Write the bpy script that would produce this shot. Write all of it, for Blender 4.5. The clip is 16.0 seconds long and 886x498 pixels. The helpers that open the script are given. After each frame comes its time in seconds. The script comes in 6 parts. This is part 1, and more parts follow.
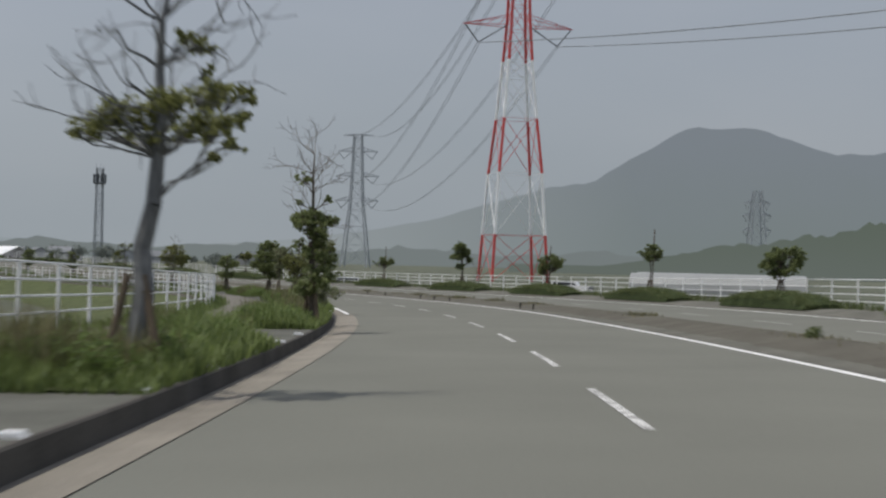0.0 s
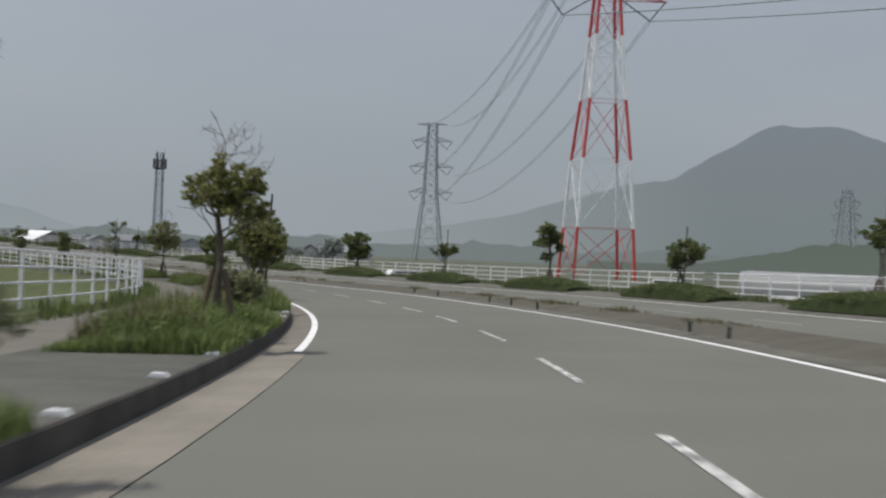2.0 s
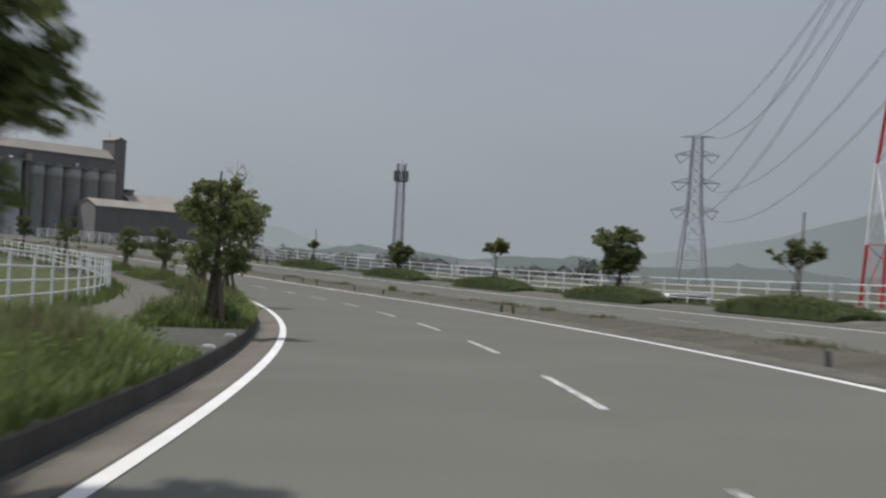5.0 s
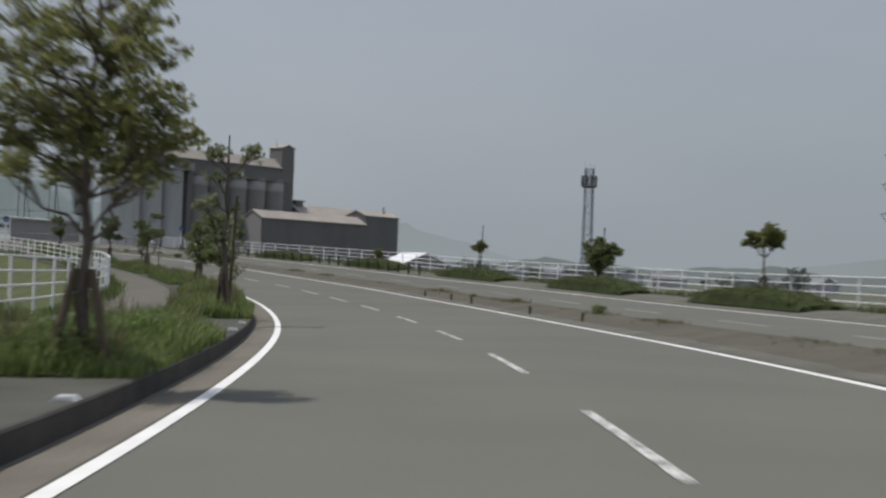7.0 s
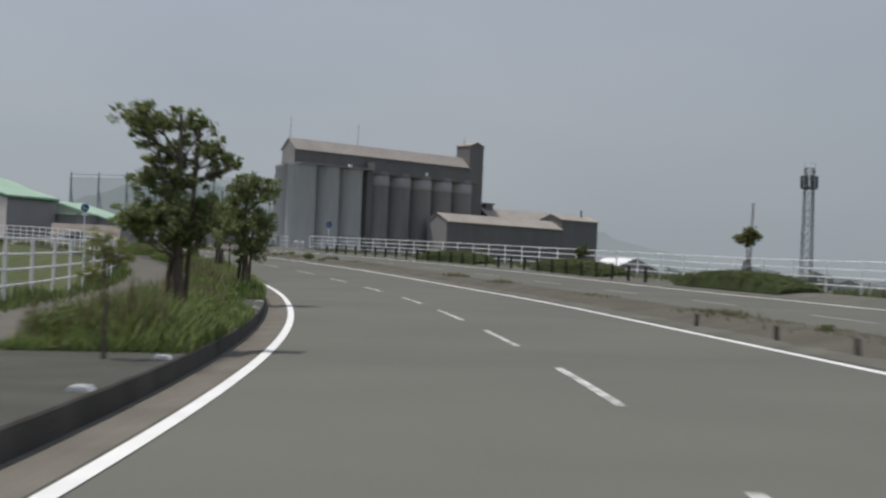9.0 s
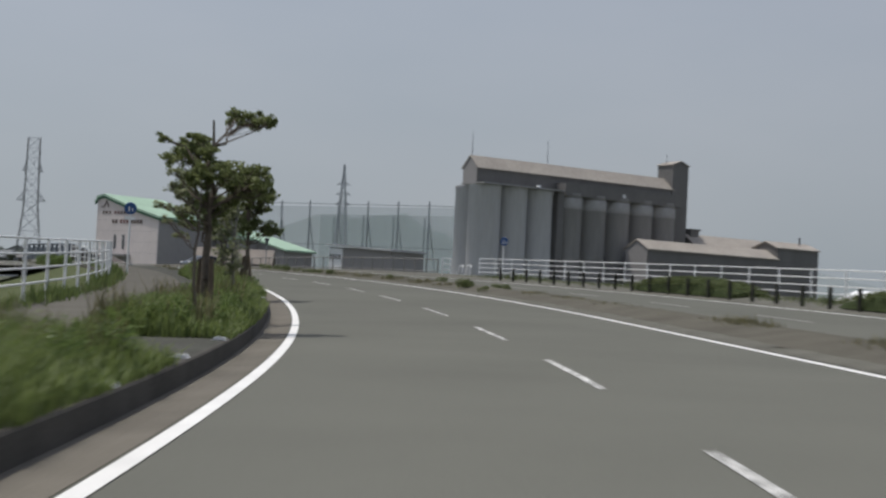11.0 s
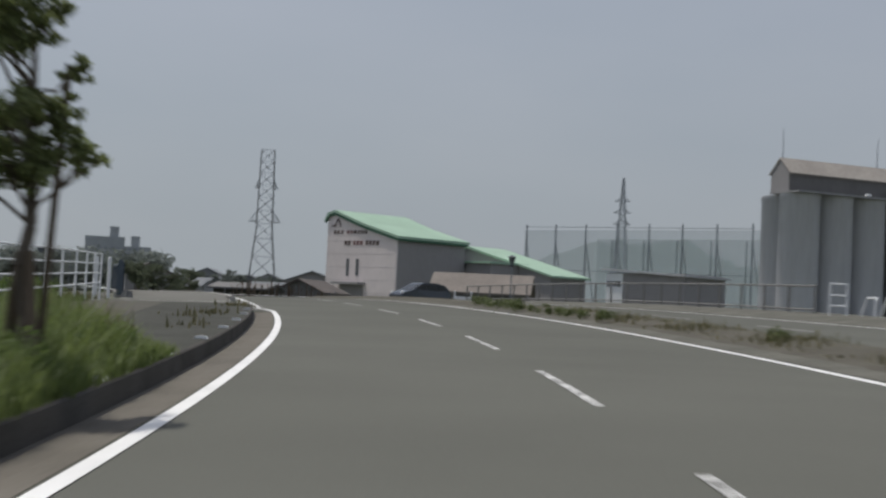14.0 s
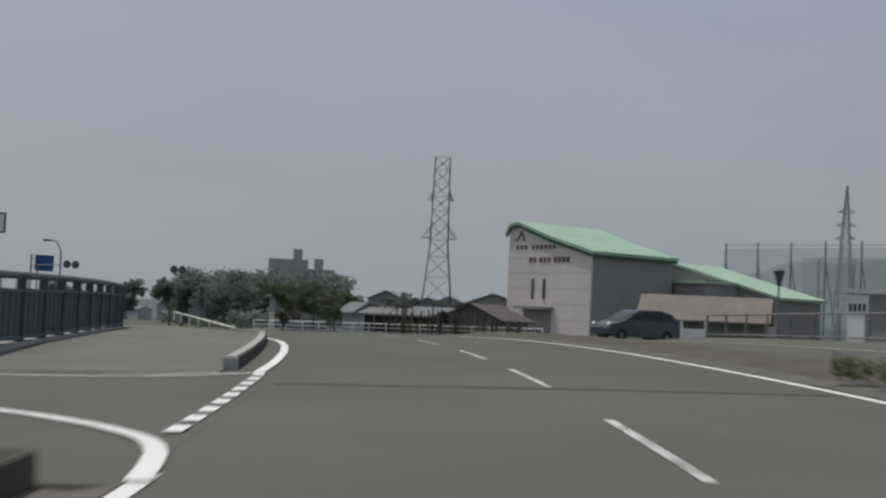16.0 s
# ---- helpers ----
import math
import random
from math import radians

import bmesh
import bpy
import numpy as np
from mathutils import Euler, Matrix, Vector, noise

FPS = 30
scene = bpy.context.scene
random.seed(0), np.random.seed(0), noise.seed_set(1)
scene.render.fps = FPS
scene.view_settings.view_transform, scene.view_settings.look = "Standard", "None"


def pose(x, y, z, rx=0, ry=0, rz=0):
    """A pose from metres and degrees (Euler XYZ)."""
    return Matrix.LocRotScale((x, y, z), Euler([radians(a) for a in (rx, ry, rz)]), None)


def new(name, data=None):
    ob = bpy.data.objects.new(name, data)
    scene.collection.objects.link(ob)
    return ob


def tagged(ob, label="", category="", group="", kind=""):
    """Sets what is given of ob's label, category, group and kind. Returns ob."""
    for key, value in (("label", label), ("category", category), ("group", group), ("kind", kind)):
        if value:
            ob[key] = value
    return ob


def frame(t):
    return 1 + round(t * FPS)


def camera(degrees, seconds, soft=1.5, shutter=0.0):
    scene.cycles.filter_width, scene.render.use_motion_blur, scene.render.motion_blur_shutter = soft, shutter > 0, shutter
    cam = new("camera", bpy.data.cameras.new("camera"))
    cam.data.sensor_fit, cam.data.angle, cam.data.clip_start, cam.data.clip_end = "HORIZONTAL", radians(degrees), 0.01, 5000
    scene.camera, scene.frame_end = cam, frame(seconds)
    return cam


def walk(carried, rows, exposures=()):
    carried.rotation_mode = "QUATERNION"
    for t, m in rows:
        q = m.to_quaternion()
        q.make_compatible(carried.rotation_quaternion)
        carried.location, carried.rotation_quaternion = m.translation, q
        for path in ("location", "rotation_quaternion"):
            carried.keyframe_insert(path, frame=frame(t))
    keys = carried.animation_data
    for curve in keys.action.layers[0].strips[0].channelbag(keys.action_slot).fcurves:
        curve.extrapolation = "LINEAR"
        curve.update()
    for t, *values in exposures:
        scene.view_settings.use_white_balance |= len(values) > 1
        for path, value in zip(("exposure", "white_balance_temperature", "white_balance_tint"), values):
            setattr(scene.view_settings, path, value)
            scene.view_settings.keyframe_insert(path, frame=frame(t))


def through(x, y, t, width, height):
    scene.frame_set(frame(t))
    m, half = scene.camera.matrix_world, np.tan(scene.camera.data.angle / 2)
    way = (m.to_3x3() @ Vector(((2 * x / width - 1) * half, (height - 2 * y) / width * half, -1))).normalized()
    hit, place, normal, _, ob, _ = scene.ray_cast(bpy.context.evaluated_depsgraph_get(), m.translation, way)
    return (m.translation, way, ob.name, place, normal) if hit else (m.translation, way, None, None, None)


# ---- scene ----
cam = camera(34.0, 16.0, soft=2.4, shutter=0.5)
ROWS = [  # seconds, place, yaw, pitch, roll
    (0, 0.000, 0.000, 1.100, -6.42, 0.47, -1.42),
    (0.5, 0.948, 7.783, 0.983, -6.00, 0.34, -1.33),
    (1, 1.828, 15.593, 0.859, -5.37, 0.27, -1.50),
    (1.5, 2.607, 23.441, 0.723, -4.48, 0.13, -1.78),
    (2, 3.256, 31.342, 0.574, -3.44, 0.21, -2.40),
    (2.5, 3.761, 39.312, 0.417, -2.32, 0.05, -2.53),
    (3, 4.095, 47.356, 0.260, -0.95, 0.06, -2.84),
    (3.5, 4.225, 55.461, 0.118, 0.58, 0.45, -3.22),
    (4, 4.133, 63.601, -0.001, 2.23, 0.41, -3.15),
    (4.5, 3.762, 71.750, -0.107, 4.48, 0.59, -3.07),
    (5, 3.069, 79.885, -0.200, 6.68, 0.66, -2.98),
    (5.5, 2.086, 87.994, -0.291, 8.54, 0.63, -2.86),
    (6, 0.860, 96.075, -0.389, 10.17, 0.59, -2.70),
    (6.5, -0.604, 104.120, -0.489, 11.95, 0.65, -2.50),
    (7, -2.343, 112.112, -0.584, 14.07, 0.88, -2.22),
    (7.5, -4.374, 120.039, -0.674, 16.10, 1.00, -1.99),
    (8, -6.674, 127.899, -0.754, 17.97, 0.83, -2.26),
    (8.5, -9.235, 135.689, -0.817, 19.89, 1.10, -2.31),
    (9, -12.056, 143.388, -0.854, 21.79, 0.98, -2.37),
    (9.5, -15.107, 150.963, -0.858, 23.54, 1.38, -2.47),
    (10, -18.373, 158.382, -0.830, 25.45, 1.58, -2.58),
    (10.5, -21.851, 165.612, -0.777, 27.39, 1.75, -2.70),
    (11, -25.527, 172.638, -0.702, 29.30, 1.91, -2.84),
    (11.5, -29.378, 179.452, -0.602, 31.07, 2.16, -3.00),
    (12, -33.376, 186.070, -0.470, 32.65, 2.65, -3.20),
    (12.5, -37.513, 192.504, -0.303, 34.30, 2.48, -3.11),
    (13, -41.799, 198.764, -0.109, 35.99, 2.72, -2.84),
    (13.5, -46.271, 204.861, 0.098, 38.03, 2.63, -2.93),
    (14, -50.980, 210.797, 0.297, 40.28, 2.49, -2.81),
    (14.5, -55.937, 216.568, 0.487, 42.47, 2.54, -2.97),
    (15, -61.111, 222.173, 0.688, 44.39, 2.92, -2.78),
    (15.5, -66.464, 227.607, 0.899, 46.17, 2.60, -3.22),
    (16, -71.959, 232.872, 1.072, 47.71, 3.01, -2.74),
]
walk(cam, [(t, pose(x, y, z, 90 + p, r, a)) for t, x, y, z, a, p, r in ROWS],
     exposures=((0, 0.03), (2, 0.08), (4, 0.02), (9, 0.03), (12, 0.05), (13.5, -0.01), (14.5, -0.11), (16, -0.20)))

# ---------------------------------------------------------------- road alignment
# stations run along the driven lane; offsets are metres to its right
H0, S1, K0, K1 = -7.10, 63.2, 0.0371, 0.2343   # first heading, end of transition, degrees per metre
ST = np.arange(-80.0, 520.0, 1.0)
_k = K0 + (K1 - K0) * np.clip(ST / S1, 0, 1)
_h = np.cumsum(np.radians(_k))
_h = _h - _h[80] + radians(H0)
_d = np.stack([-np.sin(_h), np.cos(_h)], -1)
_q = np.cumsum(_d, 0)
_q = _q - _q[80] + [0.006, 0.0]
# long section: a dip, then the climb to a crest
SEC_S = (-80, 0, 40, 80, 120, 150, 170, 200, 220, 240, 262, 280, 292, 304, 330, 370, 440, 520)
SEC_Z = (1.16, 0.0, -0.69, -1.30, -1.76, -1.95, -1.88, -1.43, -0.90, -0.38, 0.12, 0.46, 0.60, 0.60, 0.35, -0.3, -1.2, -1.5)
_z = np.interp(ST, SEC_S, SEC_Z)
_z = np.convolve(np.pad(_z, 8, mode="edge"), np.ones(17) / 17, mode="valid")


# the lane swings a little from side to side of the fitted line
_w = np.interp(ST, (-80, 0, 40, 75, 125, 146, 165, 205, 225, 245, 275, 320, 520), (-0.1, -0.12, 0.0, 0.13, -0.21, -0.12, 0.0, 0.21, 0.09, -0.08, -0.22, -0.2, 0.0))
_w = np.convolve(np.pad(_w, 10, mode="edge"), np.ones(21) / 21, mode="valid")


def bank(s):
    return 0.013 + 0.011 * min(max(s / 55.0, 0.0), 1.0)


def heading(s):
    return float(np.interp(s, ST, _h))


def at(s, o, h=0.0):
    """World place at a station, an offset to the right, and a height over the banked carriageway."""
    a = heading(s)
    z = bank(s) * min(max(o, -9.0), 20.0) + h + float(np.interp(s, ST, _z))
    o += float(np.interp(s, ST, _w))
    x = float(np.interp(s, ST, _q[:, 0])) + math.cos(a) * o
    y = float(np.interp(s, ST, _q[:, 1])) + math.sin(a) * o
    return Vector((x, y, z))


def on(s, o, h=0.0, turn=0.0):
    """An upright pose there, its y axis along the road."""
    p = at(s, o, h)
    return Matrix.Translation(p) @ pose(0, 0, 0, 0, 0, math.degrees(heading(s)) + turn)


# ---------------------------------------------------------------- world, sun
SUN_AZ, SUN_EL = 104.0, 68.0               # degrees: to the left of +y, and up
world = bpy.data.worlds.new("hazy_sky")
scene.world = world
world.use_nodes = True
wn, wl = world.node_tree.nodes, world.node_tree.links
sky = wn.new("ShaderNodeTexSky")
sky.sky_type, sky.sun_disc = "NISHITA", False
sky.sun_elevation, sky.sun_rotation = radians(SUN_EL), radians(-SUN_AZ)
sky.air_density, sky.dust_density, sky.ozone_density = 1.0, 6.0, 1.0
tco = wn.new("ShaderNodeTexCoord")
cloud = wn.new("ShaderNodeTexNoise")
cloud.inputs["Scale"].default_value, cloud.inputs["Detail"].default_value = 2.2, 5.0
smap = wn.new("ShaderNodeMapping")
smap.inputs["Scale"].default_value = (1.0, 1.0, 3.0)
wl.new(tco.outputs["Generated"], smap.inputs[0])
wl.new(smap.outputs[0], cloud.inputs["Vector"])
sep = wn.new("ShaderNodeSeparateXYZ")
wl.new(tco.outputs["Generated"], sep.inputs[0])
grad = wn.new("ShaderNodeValToRGB")
grad.color_ramp.elements[0].position, grad.color_ramp.elements[0].color = 0.0, (3.62, 4.02, 4.28, 1)
grad.color_ramp.elements[1].position, grad.color_ramp.elements[1].color = 0.45, (3.65, 4.1, 5.1, 1)
wl.new(sep.outputs[2], grad.inputs[0])
cram = wn.new("ShaderNodeValToRGB")
cram.color_ramp.elements[0].position, cram.color_ramp.elements[0].color = 0.35, (0.94, 0.95, 0.97, 1)
cram.color_ramp.elements[1].position, cram.color_ramp.elements[1].color = 0.75, (1.08, 1.05, 1.05, 1)
wl.new(cloud.outputs["Fac"], cram.inputs[0])
haze = wn.new("ShaderNodeMix")
haze.data_type, haze.blend_type = "RGBA", "MULTIPLY"
haze.inputs[0].default_value = 1.0
wl.new(grad.outputs[0], haze.inputs[6])
wl.new(cram.outputs[0], haze.inputs[7])
veil = wn.new("ShaderNodeMix")
veil.data_type = "RGBA"
veil.inputs[0].default_value = 0.85
wl.new(sky.outputs[0], veil.inputs[6])
wl.new(haze.outputs[2], veil.inputs[7])
# the haze is a little brighter on the sun's side
mrx = wn.new("ShaderNodeMapRange")
mrx.inputs["From Min"].default_value, mrx.inputs["From Max"].default_value = -0.95, 0.3
mrx.inputs["To Min"].default_value, mrx.inputs["To Max"].default_value = 1.10, 0.95
mrx.interpolation_type = "SMOOTHSTEP"
wl.new(sep.outputs[0], mrx.inputs[0])
glow = wn.new("ShaderNodeVectorMath")
glow.operation = "SCALE"
wl.new(veil.outputs[2], glow.inputs[0])
wl.new(mrx.outputs[0], glow.inputs["Scale"])
wl.new(glow.outputs[0], wn["Background"].inputs[0])
wn["Background"].inputs[1].default_value = 0.1

sun = new("sun", bpy.data.lights.new("sun", "SUN"))
sun.data.energy, sun.data.angle, sun.data.color = 2.75, radians(1.2), (1.0, 0.95, 0.88)
sun_dir = Vector((-math.sin(radians(SUN_AZ)) * math.cos(radians(SUN_EL)), math.cos(radians(SUN_AZ)) * math.cos(radians(SUN_EL)), math.sin(radians(SUN_EL))))
sun.rotation_euler = sun_dir.to_track_quat("Z", "Y").to_euler()


# ---------------------------------------------------------------- materials
def M(name, base, rough=0.85, metal=0.0, var=0.25, scale=0.6, fine=25.0, bump=0.15, tint=None, spec=0.3, stretch=(1, 1, 1), rand=0.0):
    """A surface with stains at one scale, grain at another, and a fine relief."""
    m = bpy.data.materials.new(name)
    m.use_nodes = True
    n, l = m.node_tree.nodes, m.node_tree.links
    b = n["Principled BSDF"]
    co = n.new("ShaderNodeTexCoord")
    mp = n.new("ShaderNodeMapping")
    mp.inputs["Scale"].default_value = stretch
    l.new(co.outputs["Object"], mp.inputs[0])
    big, small = n.new("ShaderNodeTexNoise"), n.new("ShaderNodeTexNoise")
    for node, sc, det in ((big, scale, 4.0), (small, fine, 3.0)):
        node.inputs["Scale"].default_value, node.inputs["Detail"].default_value = sc, det
        l.new(mp.outputs[0], node.inputs["Vector"])
    add = n.new("ShaderNodeMath")
    add.operation = "MULTIPLY_ADD"
    add.inputs[1].default_value = 0.45
    l.new(small.outputs["Fac"], add.inputs[0])
    mul = n.new("ShaderNodeMath")
    mul.operation = "MULTIPLY"
    mul.inputs[1].default_value = 0.55
    l.new(big.outputs["Fac"], mul.inputs[0])
    l.new(mul.outputs[0], add.inputs[2])
    ramp = n.new("ShaderNodeValToRGB")
    tint = tint or tuple(c * (1 + var) for c in base)
    ramp.color_ramp.elements[0].position, ramp.color_ramp.elements[1].position = 0.32, 0.68
    ramp.color_ramp.elements[0].color = (*[max(c * (1 - var), 0) for c in base], 1)
    ramp.color_ramp.elements[1].color = (*tint, 1)
    l.new(add.outputs[0], ramp.inputs[0])
    out = ramp.outputs[0]
    if rand:
        info = n.new("ShaderNodeObjectInfo")
        hsv = n.new("ShaderNodeHueSaturation")
        mr = n.new("ShaderNodeMapRange")
        mr.inputs["To Min"].default_value, mr.inputs["To Max"].default_value = 1 - rand, 1 + rand
        l.new(info.outputs["Random"], mr.inputs["Value"])
        l.new(mr.outputs[0], hsv.inputs["Value"])
        l.new(out, hsv.inputs["Color"])
        out = hsv.outputs[0]
    l.new(out, b.inputs["Base Color"])
    b.inputs["Roughness"].default_value, b.inputs["Metallic"].default_value = rough, metal
    b.inputs["Specular IOR Level"].default_value = spec
    if bump:
        bp = n.new("ShaderNodeBump")
        bp.inputs["Strength"].default_value, bp.inputs["Distance"].default_value = bump, 0.02
        l.new(small.outputs["Fac"], bp.inputs["Height"])
        l.new(bp.outputs[0], b.inputs["Normal"])
    return m


def leafy(name, dark, light, through=0.25):
    """Leaves, each of its own shade, that let some light through."""
    m = bpy.data.materials.new(name)
    m.use_nodes = True
    n, l = m.node_tree.nodes, m.node_tree.links
    b = n["Principled BSDF"]
    geo = n.new("ShaderNodeNewGeometry")
    ramp = n.new("ShaderNodeValToRGB")
    ramp.color_ramp.elements[0].color, ramp.color_ramp.elements[1].color = (*dark, 1), (*light, 1)
    l.new(geo.outputs["Random Per Island"], ramp.inputs[0])
    l.new(ramp.outputs[0], b.inputs["Base Color"])
    b.inputs["Roughness"].default_value, b.inputs["Specular IOR Level"].default_value = 0.55, 0.3
    tr = n.new("ShaderNodeBsdfTranslucent")
    l.new(ramp.outputs[0], tr.inputs[0])
    mix = n.new("ShaderNodeMixShader")
    mix.inputs[0].default_value = through
    l.new(b.outputs[0], mix.inputs[1])
    l.new(tr.outputs[0], mix.inputs[2])
    l.new(mix.outputs[0], n["Material Output"].inputs[0])
    return m


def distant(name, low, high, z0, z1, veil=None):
    """Far ground with the haze painted in as emission, graded from foot to top; veil: thicker haze painted to the west,
    as (x of full veil, x of none, colour).
    """
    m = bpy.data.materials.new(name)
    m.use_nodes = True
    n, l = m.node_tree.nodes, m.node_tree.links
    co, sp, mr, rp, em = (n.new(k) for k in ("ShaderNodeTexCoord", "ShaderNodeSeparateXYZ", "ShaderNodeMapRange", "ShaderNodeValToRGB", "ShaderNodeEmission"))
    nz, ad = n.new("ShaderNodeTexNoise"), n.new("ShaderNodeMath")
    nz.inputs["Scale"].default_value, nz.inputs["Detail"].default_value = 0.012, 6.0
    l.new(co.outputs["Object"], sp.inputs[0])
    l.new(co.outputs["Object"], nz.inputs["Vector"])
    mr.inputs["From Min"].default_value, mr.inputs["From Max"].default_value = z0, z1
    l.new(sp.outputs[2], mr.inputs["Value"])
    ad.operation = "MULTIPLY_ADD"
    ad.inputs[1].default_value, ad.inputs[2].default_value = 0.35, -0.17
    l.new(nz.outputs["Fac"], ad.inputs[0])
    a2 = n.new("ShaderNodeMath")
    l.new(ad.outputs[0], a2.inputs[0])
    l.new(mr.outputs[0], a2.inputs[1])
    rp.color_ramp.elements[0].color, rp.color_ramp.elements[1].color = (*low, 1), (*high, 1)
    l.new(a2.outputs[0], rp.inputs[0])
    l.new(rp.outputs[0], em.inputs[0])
    # thicker western haze, painted by mixing in the veil colour
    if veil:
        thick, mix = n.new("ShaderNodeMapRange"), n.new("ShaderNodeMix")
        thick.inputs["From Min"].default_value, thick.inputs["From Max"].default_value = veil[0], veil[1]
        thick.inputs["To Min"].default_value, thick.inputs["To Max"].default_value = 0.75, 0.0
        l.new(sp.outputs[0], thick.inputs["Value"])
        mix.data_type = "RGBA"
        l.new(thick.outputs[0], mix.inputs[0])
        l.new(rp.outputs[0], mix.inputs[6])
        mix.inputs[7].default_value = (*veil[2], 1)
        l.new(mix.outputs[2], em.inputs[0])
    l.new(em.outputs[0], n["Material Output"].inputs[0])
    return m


def paled(m, stops):
    """Base colour scaled by distance north: paler at the start of the road, darker near the crossing. stops: (distance
    north, factor).
    """
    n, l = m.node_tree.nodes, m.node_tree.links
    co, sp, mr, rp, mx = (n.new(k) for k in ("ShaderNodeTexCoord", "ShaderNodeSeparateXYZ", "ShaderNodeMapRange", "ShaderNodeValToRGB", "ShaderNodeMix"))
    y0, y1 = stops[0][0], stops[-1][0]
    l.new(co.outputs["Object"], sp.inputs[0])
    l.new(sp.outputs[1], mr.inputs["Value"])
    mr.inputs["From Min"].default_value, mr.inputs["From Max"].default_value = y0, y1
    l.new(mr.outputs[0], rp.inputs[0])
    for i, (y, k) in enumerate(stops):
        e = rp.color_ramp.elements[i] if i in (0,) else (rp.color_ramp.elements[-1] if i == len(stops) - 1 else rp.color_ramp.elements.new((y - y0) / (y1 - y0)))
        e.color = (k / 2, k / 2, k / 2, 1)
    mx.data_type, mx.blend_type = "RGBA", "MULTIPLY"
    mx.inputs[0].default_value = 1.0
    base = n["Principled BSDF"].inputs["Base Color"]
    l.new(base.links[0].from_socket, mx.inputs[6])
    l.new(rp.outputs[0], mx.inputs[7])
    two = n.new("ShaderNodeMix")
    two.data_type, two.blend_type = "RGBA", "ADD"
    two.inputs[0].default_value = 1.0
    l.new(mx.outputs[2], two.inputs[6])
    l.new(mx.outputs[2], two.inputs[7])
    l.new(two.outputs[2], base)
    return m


asphalt = M("asphalt", (0.126, 0.128, 0.110), 0.92, var=0.12, scale=0.25, fine=40, bump=0.25, spec=0.15)
strip_asphalt = M("mossy_bitumen", (0.098, 0.099, 0.086), 0.95, var=0.28, scale=0.9, fine=30, bump=0.3, spec=0.1)
path_asphalt = M("path_asphalt", (0.17, 0.162, 0.14), 0.95, var=0.16, scale=0.6, fine=40, bump=0.25, spec=0.1)
gutter_mat = M("gutter_concrete", (0.18, 0.166, 0.14), 0.9, var=0.25, scale=0.9, fine=30, bump=0.2, spec=0.15)
# kerb face turned from the sun: its shade is in this dark base
kerb_shade_mat = M("kerb_concrete", (0.085, 0.08, 0.072), 0.95, var=0.35, scale=1.2, fine=30, bump=0.3, spec=0.1)
paled(asphalt, ((30, 1.27), (150, 1.12), (255, 0.90)))
paled(gutter_mat, ((0, 1.25), (48, 1.3), (60, 1.0), (250, 0.8)))
paled(path_asphalt, ((30, 1.0), (150, 0.86), (230, 0.62)))
paled(strip_asphalt, ((30, 1.15), (150, 0.85), (230, 0.7)))
footway_mat = M("footway_asphalt", (0.168, 0.166, 0.150), 0.95, var=0.15, scale=0.7, fine=40, bump=0.25, spec=0.1)
pale_kerb = M("pale_kerb_concrete", (0.40, 0.39, 0.36), 0.9, var=0.22, scale=1.5, fine=25, bump=0.2)
tar = M("tar_seam", (0.082, 0.082, 0.074), 0.8, var=0.4, scale=2.5, fine=20, bump=0.2)
paint = M("road_paint", (0.78, 0.78, 0.76), 0.7, var=0.12, scale=1.5, fine=50, bump=0.1)
worn_paint = M("worn_road_paint", (0.60, 0.60, 0.58), 0.8, var=0.2, scale=5.0, fine=35, bump=0.2)
_ramp = next(k for k in worn_paint.node_tree.nodes if k.type == "VALTORGB").color_ramp
_ramp.elements[0].color, _ramp.elements[0].position, _ramp.elements[1].position = (0.17, 0.17, 0.16, 1), 0.45, 0.56
faint_paint = M("faint_road_paint", (0.36, 0.36, 0.34), 0.85, var=0.25, scale=5.0, fine=35, bump=0.2)
grit = M("grey_grit", (0.132, 0.130, 0.112), 0.97, var=0.3, scale=0.9, fine=25, bump=0.4, spec=0.08)
charred = M("blackened_wood", (0.05, 0.05, 0.042), 0.95, var=0.3, scale=4, fine=30, bump=0.3, spec=0.1)
soil = M("dry_soil", (0.110, 0.104, 0.087), 0.98, var=0.22, scale=0.8, fine=20, bump=0.5, spec=0.05)
earth = M("field_earth", (0.115, 0.125, 0.095), 0.98, var=0.35, scale=0.05, fine=1.2, bump=0.3, spec=0.05)
thicket = M("thicket", (0.042, 0.055, 0.025), 0.98, var=0.4, scale=2.0, fine=14, bump=0.6, spec=0.05)
turf = M("turf", (0.085, 0.10, 0.05), 0.98, var=0.4, scale=0.9, fine=14, bump=0.6, spec=0.05)
white_steel = M("white_painted_steel", (0.78, 0.79, 0.79), 0.45, var=0.08, scale=2, fine=30, bump=0.05)
dark_steel = M("dark_steel", (0.10, 0.11, 0.12), 0.5, var=0.2, scale=2, fine=30, bump=0.05)
grey_steel = M("galvanised_steel", (0.22, 0.24, 0.26), 0.55, metal=0.3, var=0.15, scale=1, fine=10, bump=0.05)
red_steel = M("red_painted_steel", (0.55, 0.075, 0.07), 0.5, var=0.15, scale=0.5, fine=8, bump=0.05)
pale_steel = M("white_pylon_steel", (0.86, 0.87, 0.87), 0.5, var=0.1, scale=0.5, fine=8, bump=0.05)
grey_bark = M("grey_bark", (0.17, 0.175, 0.175), 0.95, var=0.4, scale=3, fine=24, bump=0.5, spec=0.1, stretch=(1, 1, 0.3))
bark = M("bark", (0.13, 0.11, 0.09), 0.95, var=0.4, scale=3, fine=24, bump=0.6, spec=0.1, stretch=(1, 1, 0.3))
